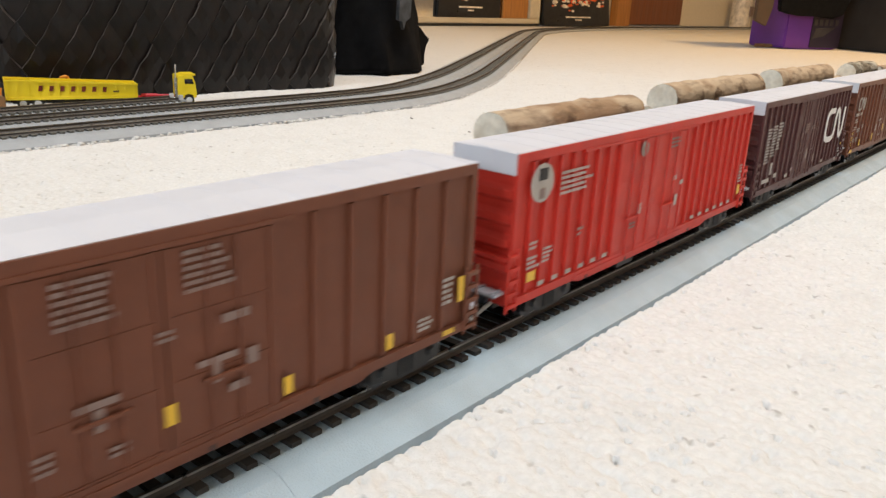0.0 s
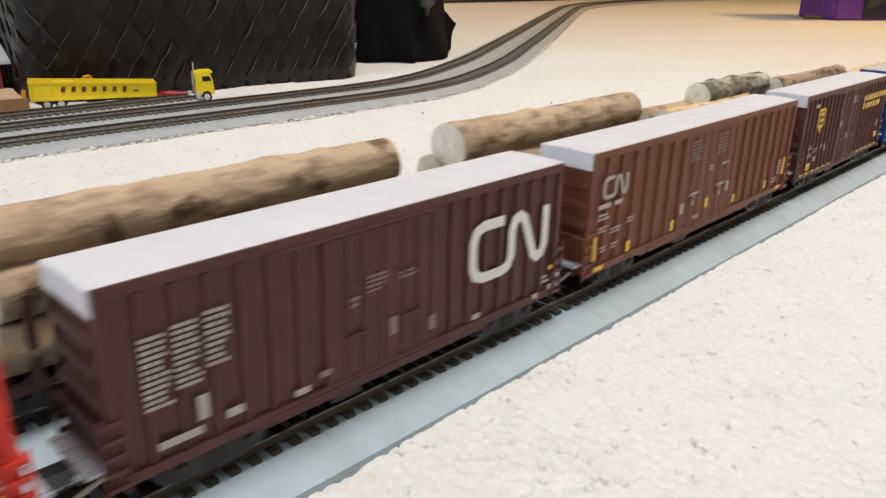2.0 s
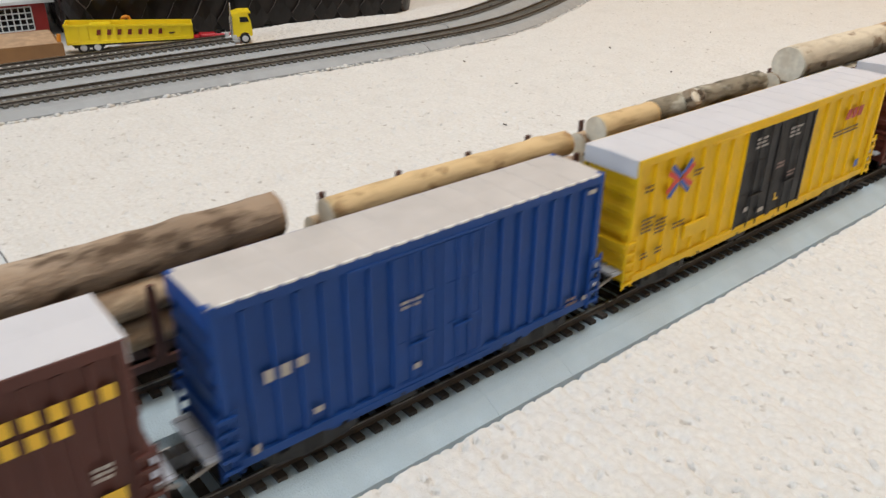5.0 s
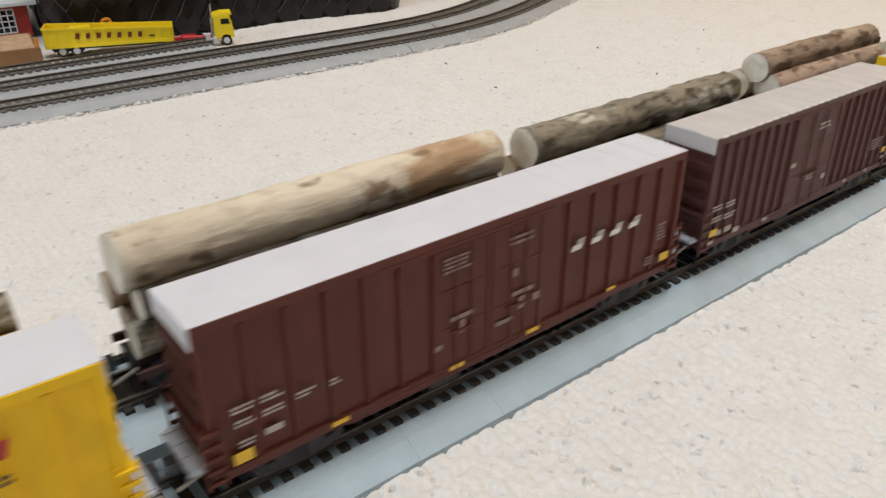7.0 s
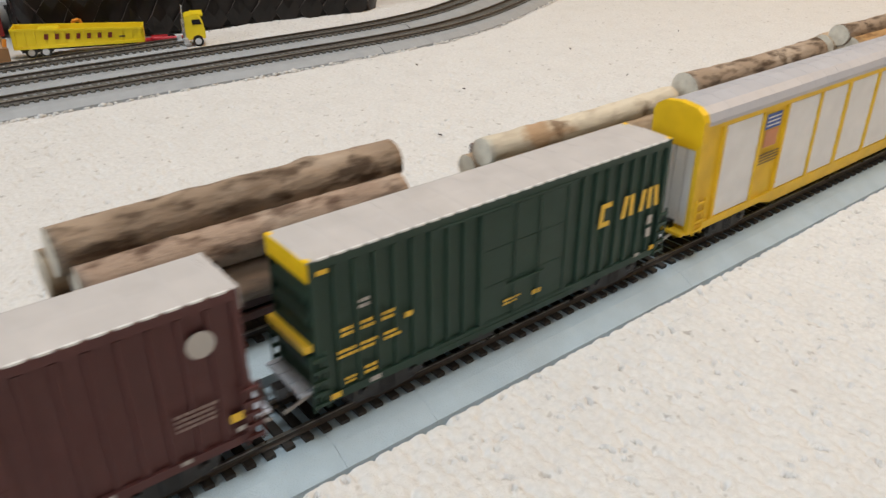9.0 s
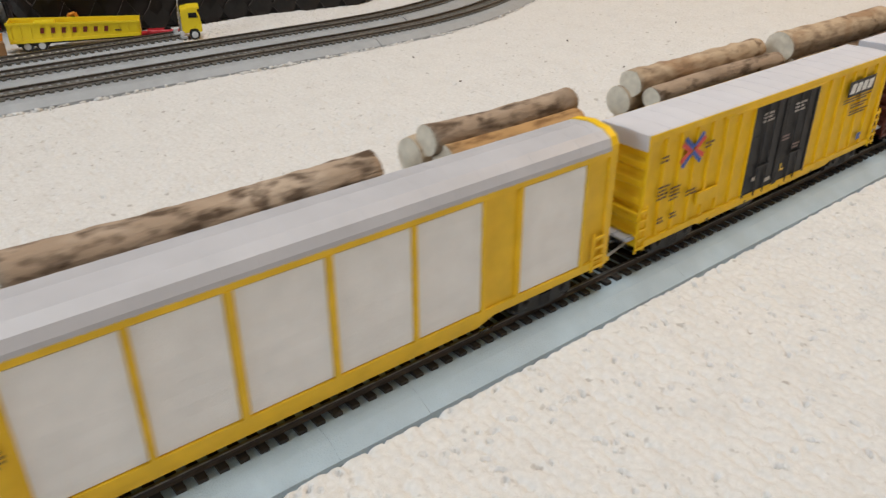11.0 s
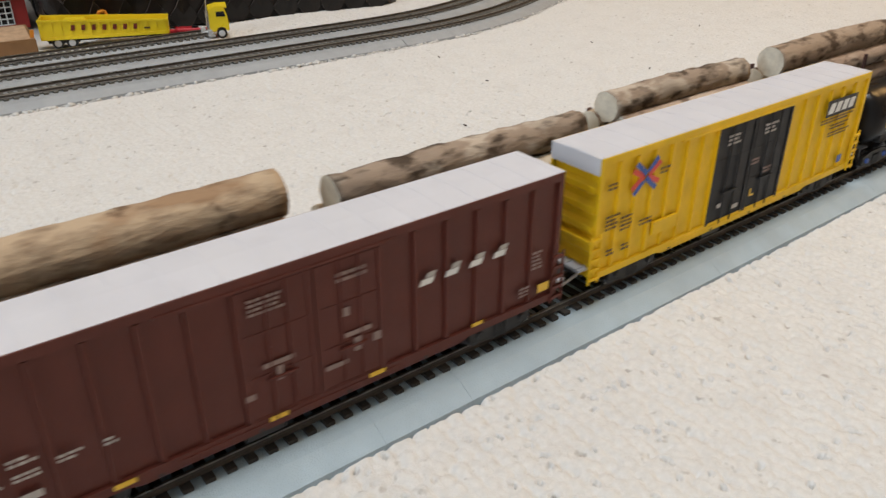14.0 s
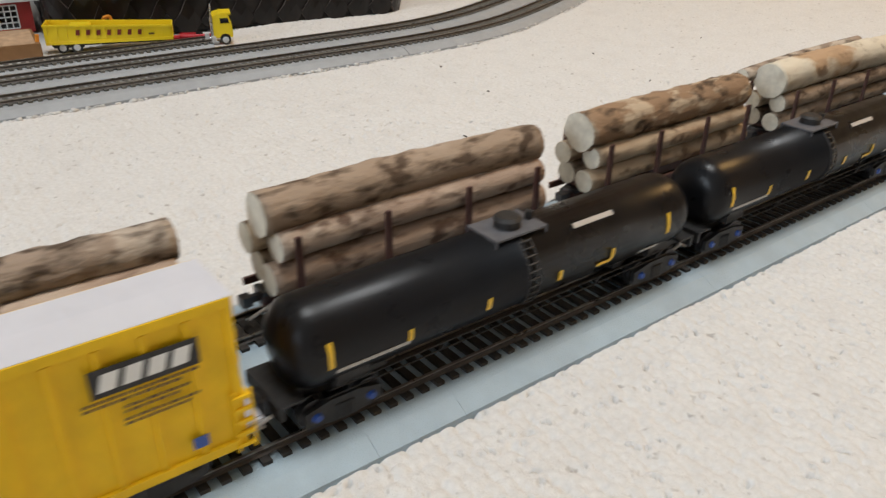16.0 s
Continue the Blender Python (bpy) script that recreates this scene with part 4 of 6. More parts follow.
def auto_rack(a, b):
    L = b - a
    h = L / 2
    top = 0.0700
    car = thing("autorack", "long yellow autorack with white side panels and a grey rounded roof", "autorack", "cars of the front train")
    bm = bmesh.new()
    box(bm, -h + 0.002, h - 0.002, -SIDE + 0.0012, SIDE - 0.0012, 0.0200, top)
    part("body", bm, P_RACKYELLOW, car)
    for s in (-1, 1):
        for name, z0, z1 in (("top_plate", top - 0.0020, top + 0.0004), ("side_sill", 0.0195, 0.0230)):
            bm = bmesh.new()
            box(bm, -h, h, *sorted((s * (SIDE - 0.0014), s * SIDE)), z0, z1)
            part(name, bm, P_RACKYELLOW, car)
        bm = bmesh.new()
        prism(bm, [(-h * 0.6, 0.0195), (-h * 0.52, 0.0160), (h * 0.52, 0.0160), (h * 0.6, 0.0195)], *sorted((s * (SIDE - 0.004), s * (SIDE - 0.001))))
        part("fish_belly_sill", bm, P_RACKYELLOW, car)
    edges = [(-0.1275, -0.0985), (-0.0755, -0.0465), (-0.0440, -0.0185), (-0.0150, 0.0140), (0.0170, 0.0460), (0.0485, 0.0765), (0.0960, 0.1290)]
    for s in (-1, 1):
        for p, q in edges:
            bm = bmesh.new()
            n = 10
            za, zb = 0.0235, top - 0.0026
            wave = [(s * (SIDE - 0.0007 + (0.00022 if i % 2 else 0.0)), za + (zb - za) * i / n) for i in range(n + 1)]
            extrude_x(bm, wave + [(s * (SIDE - 0.0014), zb), (s * (SIDE - 0.0014), za)], p, q)
            part("side_panel", bm, P_RACKPANEL, car, "ivory perforated side panel")
            for x in (p - 0.0012, q + 0.0012):
                bm = bmesh.new()
                box(bm, x - 0.0008, x + 0.0008, *sorted((s * (SIDE - 0.0014), s * (SIDE + 0.0002))), 0.0230, top - 0.002)
                part("side_post", bm, P_RACKYELLOW, car)
    # emblem
    x = -0.0870
    decal(car, x, 0.0618, 0.0130, 0.0075, M_LOGO_BLUE, "emblem_top", y=SIDE - 0.0010)
    for i in range(3):
        decal(car, x, 0.0598 + i * 0.002, 0.0110, 0.0007, M_WHITE, "emblem_line", y=SIDE - 0.0008)
    decal(car, x, 0.0532, 0.0110, 0.0085, mat("faded_pink_emblem", (0.60, 0.25, 0.12), 0.5), "emblem_field", y=SIDE - 0.0010)
    text_rows(car, x, 0.0440, 0.018, 0.006, 2, M_INK, 71)
    # rounded roof
    bm = bmesh.new()
    o = [(-SIDE, top), (-SIDE, top + 0.002), (-SIDE * 0.90, top + 0.0052), (-SIDE * 0.62, top + 0.0076), (0, top + 0.0088), (SIDE * 0.62, top + 0.0076), (SIDE * 0.90, top + 0.0052), (SIDE, top + 0.002), (SIDE, top)]
    extrude_x(bm, o, -h + 0.003, h - 0.003)
    for i in range(24):
        xx = -h + 0.008 + (L - 0.016) * i / 23
        extrude_x(bm, [(y * 1.001, z + 0.00008) for y, z in o], xx - 0.0005, xx + 0.0005)
    part("roof", bm, P_RACKROOF, car)
    for e in (-1, 1):
        bm = bmesh.new()
        lip = [(y, z + 0.0004) for y, z in o] + [(SIDE, top - 0.007), (SIDE * 0.8, top - 0.0105), (-SIDE * 0.8, top - 0.0105), (-SIDE, top - 0.007)]
        extrude_x(bm, lip, *sorted((e * (h - 0.0035), e * (h + 0.0005))))
        part("end_hood", bm, P_YELLOW, car)
        bm = bmesh.new()
        pitch = (2 * SIDE - 0.003) / 4
        for k in range(4):
            y0 = -SIDE + 0.0015 + k * pitch
            box(bm, *sorted((e * (h - 0.0025), e * (h - 0.0008))), y0, y0 + pitch * 0.93, 0.0225, top - 0.0085)
        part("end_door", bm, P_RACKPANEL, car, "ivory folding end door")
        bm = bmesh.new()
        for y in (-SIDE + 0.0012, SIDE - 0.0012):
            box(bm, *sorted((e * (h - 0.003), e * (h + 0.0004))), y - 0.0012, y + 0.0012, 0.0195, top)
        box(bm, *sorted((e * (h - 0.002), e * (h + 0.004))), -0.012, 0.012, 0.0190, 0.0205)
        part("end_frame", bm, P_RACKYELLOW, car)
        ladder(car, e * (h - 0.006) - 0.003, e * (h - 0.006) + 0.003, -SIDE, 0.0185, 0.036, 4, P_RACKYELLOW)
        coupler(car, e * (h - 0.002), e)
        bogie(car, e * (h - 0.034))
    TRAIN.append((car, pose((a + b) / 2, TRAIN_Y, 0)))


def tank_car(a, b):
    h = (b - a) / 2
    R, zc = 0.0160, 0.0385
    car = thing("tank_car", "black tank car with yellow reflector marks and a hatch platform", "tank car", "cars of the front train")
    body = h - 0.0060
    bm = bmesh.new()
    seg = 40
    rings = []
    prof = [(-body, 0.001), (-body + 0.0006, 0.006), (-body + 0.0020, 0.0110), (-body + 0.0045, 0.0140), (-body + 0.0078, 0.0157), (-body + 0.012, R), (-0.0008, R), (-0.0008, R + 0.0003), (0.0008, R + 0.0003), (0.0008, R), (body - 0.012, R), (body - 0.0078, 0.0157), (body - 0.0045, 0.0140), (body - 0.0020, 0.0110), (body - 0.0006, 0.006), (body, 0.001)]
    for x, r in prof:
        rings.append([bm.verts.new((x, r * math.cos(t), zc + r * math.sin(t))) for t in (2 * math.pi * i / seg for i in range(seg))])
    for r0, r1 in zip(rings, rings[1:]):
        for i in range(seg):
            bm.faces.new((r0[i], r0[(i + 1) % seg], r1[(i + 1) % seg], r1[i]))
    bm.faces.new(rings[0])
    bm.faces.new(rings[-1])
    part("tank", bm, P_TANK, car, smooth=True)
    # sill and end sills
    for e in (-1, 1):
        for name, near, far, wide, z0, z1 in (("draft_sill", 0.001, 0.045, 0.005, 0.0195, 0.0250), ("end_sill", 0.001, 0.0025, 0.0125, 0.0205, 0.0250), ("end_deck", 0.001, 0.010, 0.0125, 0.0250, 0.0258)):
            bm = bmesh.new()
            box(bm, *sorted((e * (h - near), e * (h - far))), -wide, wide, z0, z1)
            part(name, bm, M_BLACK, car)
        bm = bmesh.new()
        prism(bm, [(e * (h - 0.020), 0.0255), (e * (h - 0.034), 0.0255), (e * (h - 0.032), 0.0330), (e * (h - 0.022), 0.0330)], -0.0135, 0.0135)
        part("saddle", bm, M_BLACK, car)
    for s in (-1, 1):
        bm = bmesh.new()
        for z, y in ((0.0300, 0.0142), (0.0255, 0.0120)):
            tube(bm, (-body + 0.012, s * y, z - 0.0035), (body - 0.012, s * y, z - 0.0035), 0.0003, seg=6)
        for k in (-0.8, -0.4, 0.0, 0.4, 0.8):
            tube(bm, (k * body, s * 0.0142, 0.0265), (k * body, s * 0.0120, 0.0220), 0.0004, seg=6)
        part("handrail", bm, M_BLACK, car)
    # hatch platform
    M_GREY = mat("grey_platform_plastic", (0.10, 0.10, 0.11), 0.5, var=0.2, scale=200)
    bm = bmesh.new()
    zt = zc + R
    box(bm, -0.0125, 0.0125, -0.0085, 0.0085, zt - 0.0004, zt + 0.0004)
    for x in (-0.0122, 0.0122):
        for y in (-0.0082, 0.0082):
            tube(bm, (x, y, zt - 0.004), (x, y, zt + 0.0006), 0.0005, seg=6)
    part("hatch_platform", bm, M_GREY, car, "grey walkway round the hatch")
    bm = bmesh.new()
    tube(bm, (0, 0, zt), (0, 0, zt + 0.0034), 0.0050, seg=20)
    tube(bm, (0, 0, zt + 0.0034), (0, 0, zt + 0.0046), 0.0056, 0.0044, seg=20)
    tube(bm, (0.0105, 0, zt), (0.0105, 0, zt + 0.0036), 0.0016, seg=8)
    part("hatch", bm, M_BLACK, car)
    for s in (-1, 1):
        bm = bmesh.new()
        for x in (-0.0026, 0.0026):
            pts = [(x, s * (R + 0.0007) * math.cos(t), zc + (R + 0.0007) * math.sin(t)) for t in (radians(d) for d in range(-40, 61, 12))]
            for p, q in zip(pts, pts[1:]):
                tube(bm, p, q, 0.0004, seg=5)
        for d in range(-36, 60, 10):
            t = radians(d)
            y, z = s * (R + 0.0009) * math.cos(t), zc + (R + 0.0009) * math.sin(t)
            tube(bm, (-0.0026, y, z), (0.0026, y, z), 0.0004, seg=5)
        part("ladder", bm, M_BLACK, car)

    def on_tank(x, deg, w, hgt, m, name):
        bm2 = bmesh.new()
        t0, t1 = radians(deg) - hgt / R / 2, radians(deg) + hgt / R / 2
        rows = [[bm2.verts.new((xx, -rr * math.cos(t0 + (t1 - t0) * i / 5), zc + rr * math.sin(t0 + (t1 - t0) * i / 5))) for i in range(6)] for xx in (x - w / 2, x + w / 2) for rr in (R + 0.0003,)]
        for i in range(5):
            bm2.faces.new((rows[0][i], rows[0][i + 1], rows[1][i + 1], rows[1][i]))
        g = bmesh.ops.extrude_face_region(bm2, geom=bm2.faces[:])
        bmesh.ops.translate(bm2, vec=(0, 0.0002, 0), verts=[v for v in g["geom"] if isinstance(v, bmesh.types.BMVert)])
        part(name, bm2, m, car)

    for x, deg, hgt in ((-0.0850, 6, 0.0090), (-0.0550, -8, 0.0048), (-0.0210, -9, 0.0048), (0.0140, -9, 0.0044), (0.0430, -8, 0.0050), (0.0770, 6, 0.0090)):
        on_tank(x, deg, 0.0018, hgt, M_YMARK, "reflector")
    on_tank(0.0390, -18, 0.0080, 0.0016, M_YMARK, "reflector")
    on_tank(-0.0690, -18, 0.028, 0.0016, M_CREAM, "lettering_bar")
    on_tank(0.0360, 52, 0.022, 0.0020, M_CREAM, "lettering_bar")
    on_tank(0.0680, -30, 0.012, 0.0020, M_CREAM, "lettering_bar")
    on_tank(0.0240, -42, 0.020, 0.0010, M_CREAM, "lettering_bar")
    for e in (-1, 1):
        bogie(car, e * (h - 0.024), M_BLUE_CAP)
        coupler(car, e * (h - 0.003), e)
    TRAIN.append((car, pose((a + b) / 2, TRAIN_Y, 0)))


# ---- log train ----
def bark(name, base, patch, dark, patch_scale=34.0, edge=(0.47, 0.56), relief=1.0, fleck=0.85):
    """Bark or peeled wood: ground, large worn patches, fine dark flecks drawn out along the log."""
    m = bpy.data.materials.new(name)
    m.use_nodes = True
    nt = m.node_tree
    p = nt.nodes["Principled BSDF"]
    p.inputs["Roughness"].default_value = 0.85
    p.inputs["Specular IOR Level"].default_value = 0.2
    tc = nt.nodes.new("ShaderNodeTexCoord")
    oi = nt.nodes.new("ShaderNodeObjectInfo")
    shift = nt.nodes.new("ShaderNodeVectorMath")
    shift.operation = "ADD"
    grow = nt.nodes.new("ShaderNodeMath")
    grow.operation = "MULTIPLY"
    grow.inputs[1].default_value = 7.0
    nt.links.new(oi.outputs["Random"], grow.inputs[0])
    nt.links.new(tc.outputs["Object"], shift.inputs[0])
    nt.links.new(grow.outputs[0], shift.inputs[1])

    def field(scale, stretch, detail=5.0):
        mp = nt.nodes.new("ShaderNodeMapping")
        mp.inputs["Scale"].default_value = stretch
        n = nt.nodes.new("ShaderNodeTexNoise")
        n.inputs["Scale"].default_value, n.inputs["Detail"].default_value = scale, detail
        nt.links.new(shift.outputs[0], mp.inputs[0])
        nt.links.new(mp.outputs[0], n.inputs["Vector"])
        return n.outputs["Fac"]

    def band(f, a, c, lo=0.0, hi=1.0):
        r = nt.nodes.new("ShaderNodeMapRange")
        r.inputs["From Min"].default_value, r.inputs["From Max"].default_value = a, c
        r.inputs["To Min"].default_value, r.inputs["To Max"].default_value = lo, hi
        nt.links.new(f, r.inputs[0])
        return r.outputs[0]

    def blend(col, other, f):
        mx = nt.nodes.new("ShaderNodeMix")
        mx.data_type = "RGBA"
        if isinstance(col, tuple):
            mx.inputs[6].default_value = (*col, 1)
        else:
            nt.links.new(col, mx.inputs[6])
        mx.inputs[7].default_value = (*other, 1)
        nt.links.new(f, mx.inputs[0])
        return mx.outputs[2]

    col = blend(base, patch, band(field(patch_scale, (0.55, 1, 1)), edge[0], edge[1]))
    col = blend(col, dark, band(field(170, (0.42, 1, 1), 10.0), 0.50, 0.66, 0.0, fleck))
    col = blend(col, dark, band(field(22, (0.7, 1, 1), 3.0), 0.53, 0.66, 0.0, fleck * 0.6))
    col = blend(col, dark, band(field(75, (0.8, 1, 1), 8.0), 0.60, 0.68, 0.0, 0.85))
    nt.links.new(col, p.inputs["Base Color"])
    bp = nt.nodes.new("ShaderNodeBump")
    bp.inputs["Strength"].default_value, bp.inputs["Distance"].default_value = min(1.0, relief * 1.5), 0.0014
    nt.links.new(field(260, (0.35, 1, 1), 8.0), bp.inputs["Height"])
    nt.links.new(bp.outputs[0], p.inputs["Normal"])
    return m


BARKS = {
    "pale": bark("peeled_pale_wood", (0.66, 0.585, 0.46), (0.46, 0.31, 0.19), (0.20, 0.13, 0.08), 30, (0.55, 0.61), 0.5, 0.28),
    "tan": bark("tan_smooth_bark", (0.48, 0.365, 0.25), (0.33, 0.215, 0.13), (0.12, 0.07, 0.042), 34, (0.52, 0.60), 0.6, 0.55),
    "grey": bark("grey_mottled_bark", (0.260, 0.225, 0.170), (0.520, 0.490, 0.410), (0.045, 0.034, 0.023), 55, (0.53, 0.59), 0.9),
    "dusk": bark("grey_brown_bark", (0.330, 0.255, 0.195), (0.500, 0.420, 0.340), (0.050, 0.033, 0.022), 60, (0.54, 0.60), 1.0, 0.9),
    "honey": bark("honey_peeled_wood", (0.640, 0.470, 0.260), (0.520, 0.345, 0.180), (0.230, 0.125, 0.055), 26, (0.55, 0.66), 0.4, 0.3),
    "brown": bark("brown_bark", (0.350, 0.262, 0.190), (0.460, 0.365, 0.280), (0.066, 0.041, 0.026), 40, (0.52, 0.66), 0.8),
    "orange": bark("orange_peeled_wood", (0.476, 0.286, 0.125), (0.528, 0.365, 0.198), (0.180, 0.093, 0.040), 26, (0.52, 0.66), 0.4),
    "rough": bark("rough_flaking_bark", (0.295, 0.191, 0.117), (0.496, 0.388, 0.274), (0.036, 0.023, 0.016), 62, (0.52, 0.57), 1.3),
    "pink": bark("pinkish_brown_bark", (0.390, 0.285, 0.215), (0.490, 0.385, 0.300), (0.096, 0.055, 0.037), 44, (0.50, 0.64), 0.8),
}
M_CUT = mat("sawn_log_end", (0.74, 0.68, 0.57), 0.8, var=0.12, scale=250, bump=0.4, bump_scale=600, stain=(0.42, 0.30, 0.18), stain_scale=90, stain_amount=0.5)


def log(kind, x0, x1, y, z, r, seed, label, taper=0.9, knots=2, tilt=0.0, rough=0.05):
    """One log lying along the line, centred at y, z."""
    rnd = random.Random(seed)
    L = x1 - x0
    seg, n = 18, max(14, int(L / 0.004))
    bend = rnd.uniform(-0.0012, 0.0012)
    knot = [(rnd.uniform(-0.4, 0.4) * L, rnd.uniform(0, 6.28), rnd.uniform(0.05, 0.15) * r) for _ in range(knots)]
    bm = bmesh.new()
    rings = []
    for i in range(n + 1):
        t = i / n
        x = -L / 2 + L * t
        rr = r * (1 - (1 - taper) * t)
        ring = []
        for k in range(seg):
            a = 2 * math.pi * k / seg
            q = rr * (1 + rough * noise.noise((x * 120 + seed, math.cos(a) * 2, math.sin(a) * 2)) + rough * 0.6 * noise.noise((x * 400, math.cos(a) * 5 + seed, math.sin(a) * 5)))
            for kx, ka, kh in knot:
                d = math.hypot((x - kx) / 0.0045, (math.cos(a) - math.cos(ka)) * 1.6, (math.sin(a) - math.sin(ka)) * 1.6)
                q += kh * math.exp(-d * d)
            ring.append(bm.verts.new((x, q * math.cos(a) + bend * math.sin(math.pi * t), q * math.sin(a) + tilt * x + bend * 0.6 * math.sin(math.pi * t))))
        rings.append(ring)
    for r0, r1 in zip(rings, rings[1:]):
        for k in range(seg):
            bm.faces.new((r0[k], r1[k], r1[(k + 1) % seg], r0[(k + 1) % seg]))
    ends = [bm.faces.new(rings[0]), bm.faces.new(rings[-1][::-1])]
    for f in bm.faces:
        f.smooth = True
    for f in ends:
        f.material_index, f.smooth = 1, False
    ob = part("log", bm, BARKS[kind])
    ob.data.materials.append(M_CUT)
    ob.data.polygons.foreach_set("use_smooth", [len(p.vertices) == 4 for p in ob.data.polygons])
    tagged(ob, label, "log", "logs on the log train")
    LOG_TRAIN.append((ob, pose((x0 + x1) / 2, LOG_Y + y, z)))
    return ob


M_LOGCAR = mat("brown_log_car_plastic", (0.085, 0.035, 0.028), 0.55, var=0.2, scale=200)


def log_car(x0, x1):
    h = (x1 - x0) / 2
    car = thing("log_car", "dark brown skeleton log car with upright stakes", "log car", "cars of the log train")
    bm = bmesh.new()
    box(bm, -h + 0.002, h - 0.002, -0.0045, 0.0045, 0.0180, 0.0225)
    box(bm, -h + 0.002, h - 0.002, -0.0150, -0.0135, 0.0195, 0.0225)
    box(bm, -h + 0.002, h - 0.002, 0.0135, 0.0150, 0.0195, 0.0225)
    part("frame", bm, M_LOGCAR, car)
    for k in (-0.82, -0.28, 0.28, 0.82):
        bm = bmesh.new()
        box(bm, k * h - 0.002, k * h + 0.002, -0.0162, 0.0162, 0.0215, 0.0245)
        part("bolster", bm, M_LOGCAR, car)
        for s in (-1, 1):
            bm = bmesh.new()
            prism(bm, [(k * h - 0.0016, 0.0215), (k * h + 0.0016, 0.0215), (k * h + 0.0012, 0.0500), (k * h - 0.0012, 0.0500)], *sorted((s * 0.0150, s * 0.0164)))
            part("stake", bm, M_LOGCAR, car)
    for e in (-1, 1):
        bogie(car, e * (h - 0.022))
        coupler(car, e * (h - 0.006), e)
    LOG_TRAIN.append((car, pose((x0 + x1) / 2, LOG_Y, 0)))


LOADS = [
    # left end, right end, top log kind, radius, second kind
    (-0.165, -0.020, "brown", 0.0060, "brown"),
    (0.017, 0.151, "tan", 0.0100, "brown"),
    (0.193, 0.352, "tan", 0.0100, "tan"),
    (0.390, 0.542, "tan", 0.0105, "brown"),
    (0.577, 0.735, "grey", 0.0080, "orange"),
    (0.757, 0.905, "brown", 0.0085, "tan"),
    (0.925, 1.057, "honey", 0.0061, "pink"),
    (1.077, 1.224, "grey", 0.0066, "orange"),
    (1.255, 1.418, "pale", 0.0105, "grey"),
    (1.438, 1.597, "grey", 0.0092, "grey"),
    (1.622, 1.756, "brown", 0.0085, "pink"),
    (1.806, 1.944, "pale", 0.0066, "tan"),
    (1.957, 2.100, "brown", 0.0090, "pale"),
    (2.128, 2.217, "brown", 0.0070, "orange"),
    (2.269, 2.390, "tan", 0.0074, "brown"),
    (2.410, 2.544, "tan", 0.0098, "brown"),
    (2.566, 2.706, "dusk", 0.0082, "pale"),
    (2.726, 2.841, "dusk", 0.0078, "pink"),
    (2.873, 3.014, "brown", 0.0090, "pink"),
    (3.046, 3.179, "rough", 0.0100, "tan"),
    (3.212, 3.360, "pale", 0.0105, "brown"),
]
KIND_WORDS = {"pale": "pale peeled", "tan": "tan smooth-barked", "grey": "grey mottled", "honey": "honey-coloured peeled", "dusk": "grey-brown rough", "brown": "brown-barked", "orange": "orange peeled", "rough": "rough flaking", "pink": "pinkish brown"}


TOP = [0.048, 0.058, 0.0615, 0.0622, 0.06, 0.0545, 0.0488, 0.0515, 0.0575, 0.0545, 0.0615, 0.0525, 0.055, 0.0615, 0.0595, 0.0578, 0.05, 0.0558, 0.0558, 0.0543, 0.054]


def words(k):
    return KIND_WORDS[k] + " log with sawn ends, on a log car"


def branch_stub(parent, x, r):
    """A sawn-off branch standing out of a log towards the near side: a ring of bark round pale wood."""
    d = Vector((0, -0.80, 0.60))
    base = Vector((x, 0, 0))
    bm = bmesh.new()
    tube(bm, base + d * r * 0.6, base + d * (r + 0.0030), 0.0058, 0.0050, seg=14)
    tube(bm, base + d * (r + 0.0012) + Vector((0.0062, 0, 0.0004)), base + d * (r + 0.0030) + Vector((0.0066, 0, 0.0006)), 0.0034, 0.0026, seg=12)
    part("branch_stub", bm, BARKS["rough"], parent, "dark bark ring of a sawn branch", bevel=0.0006)
    bm = bmesh.new()
    tube(bm, base + d * (r + 0.0026), base + d * (r + 0.0033), 0.0034, 0.0030, seg=12)
    part("stub_wood", bm, M_CUT, parent, "pale sawn branch wood")


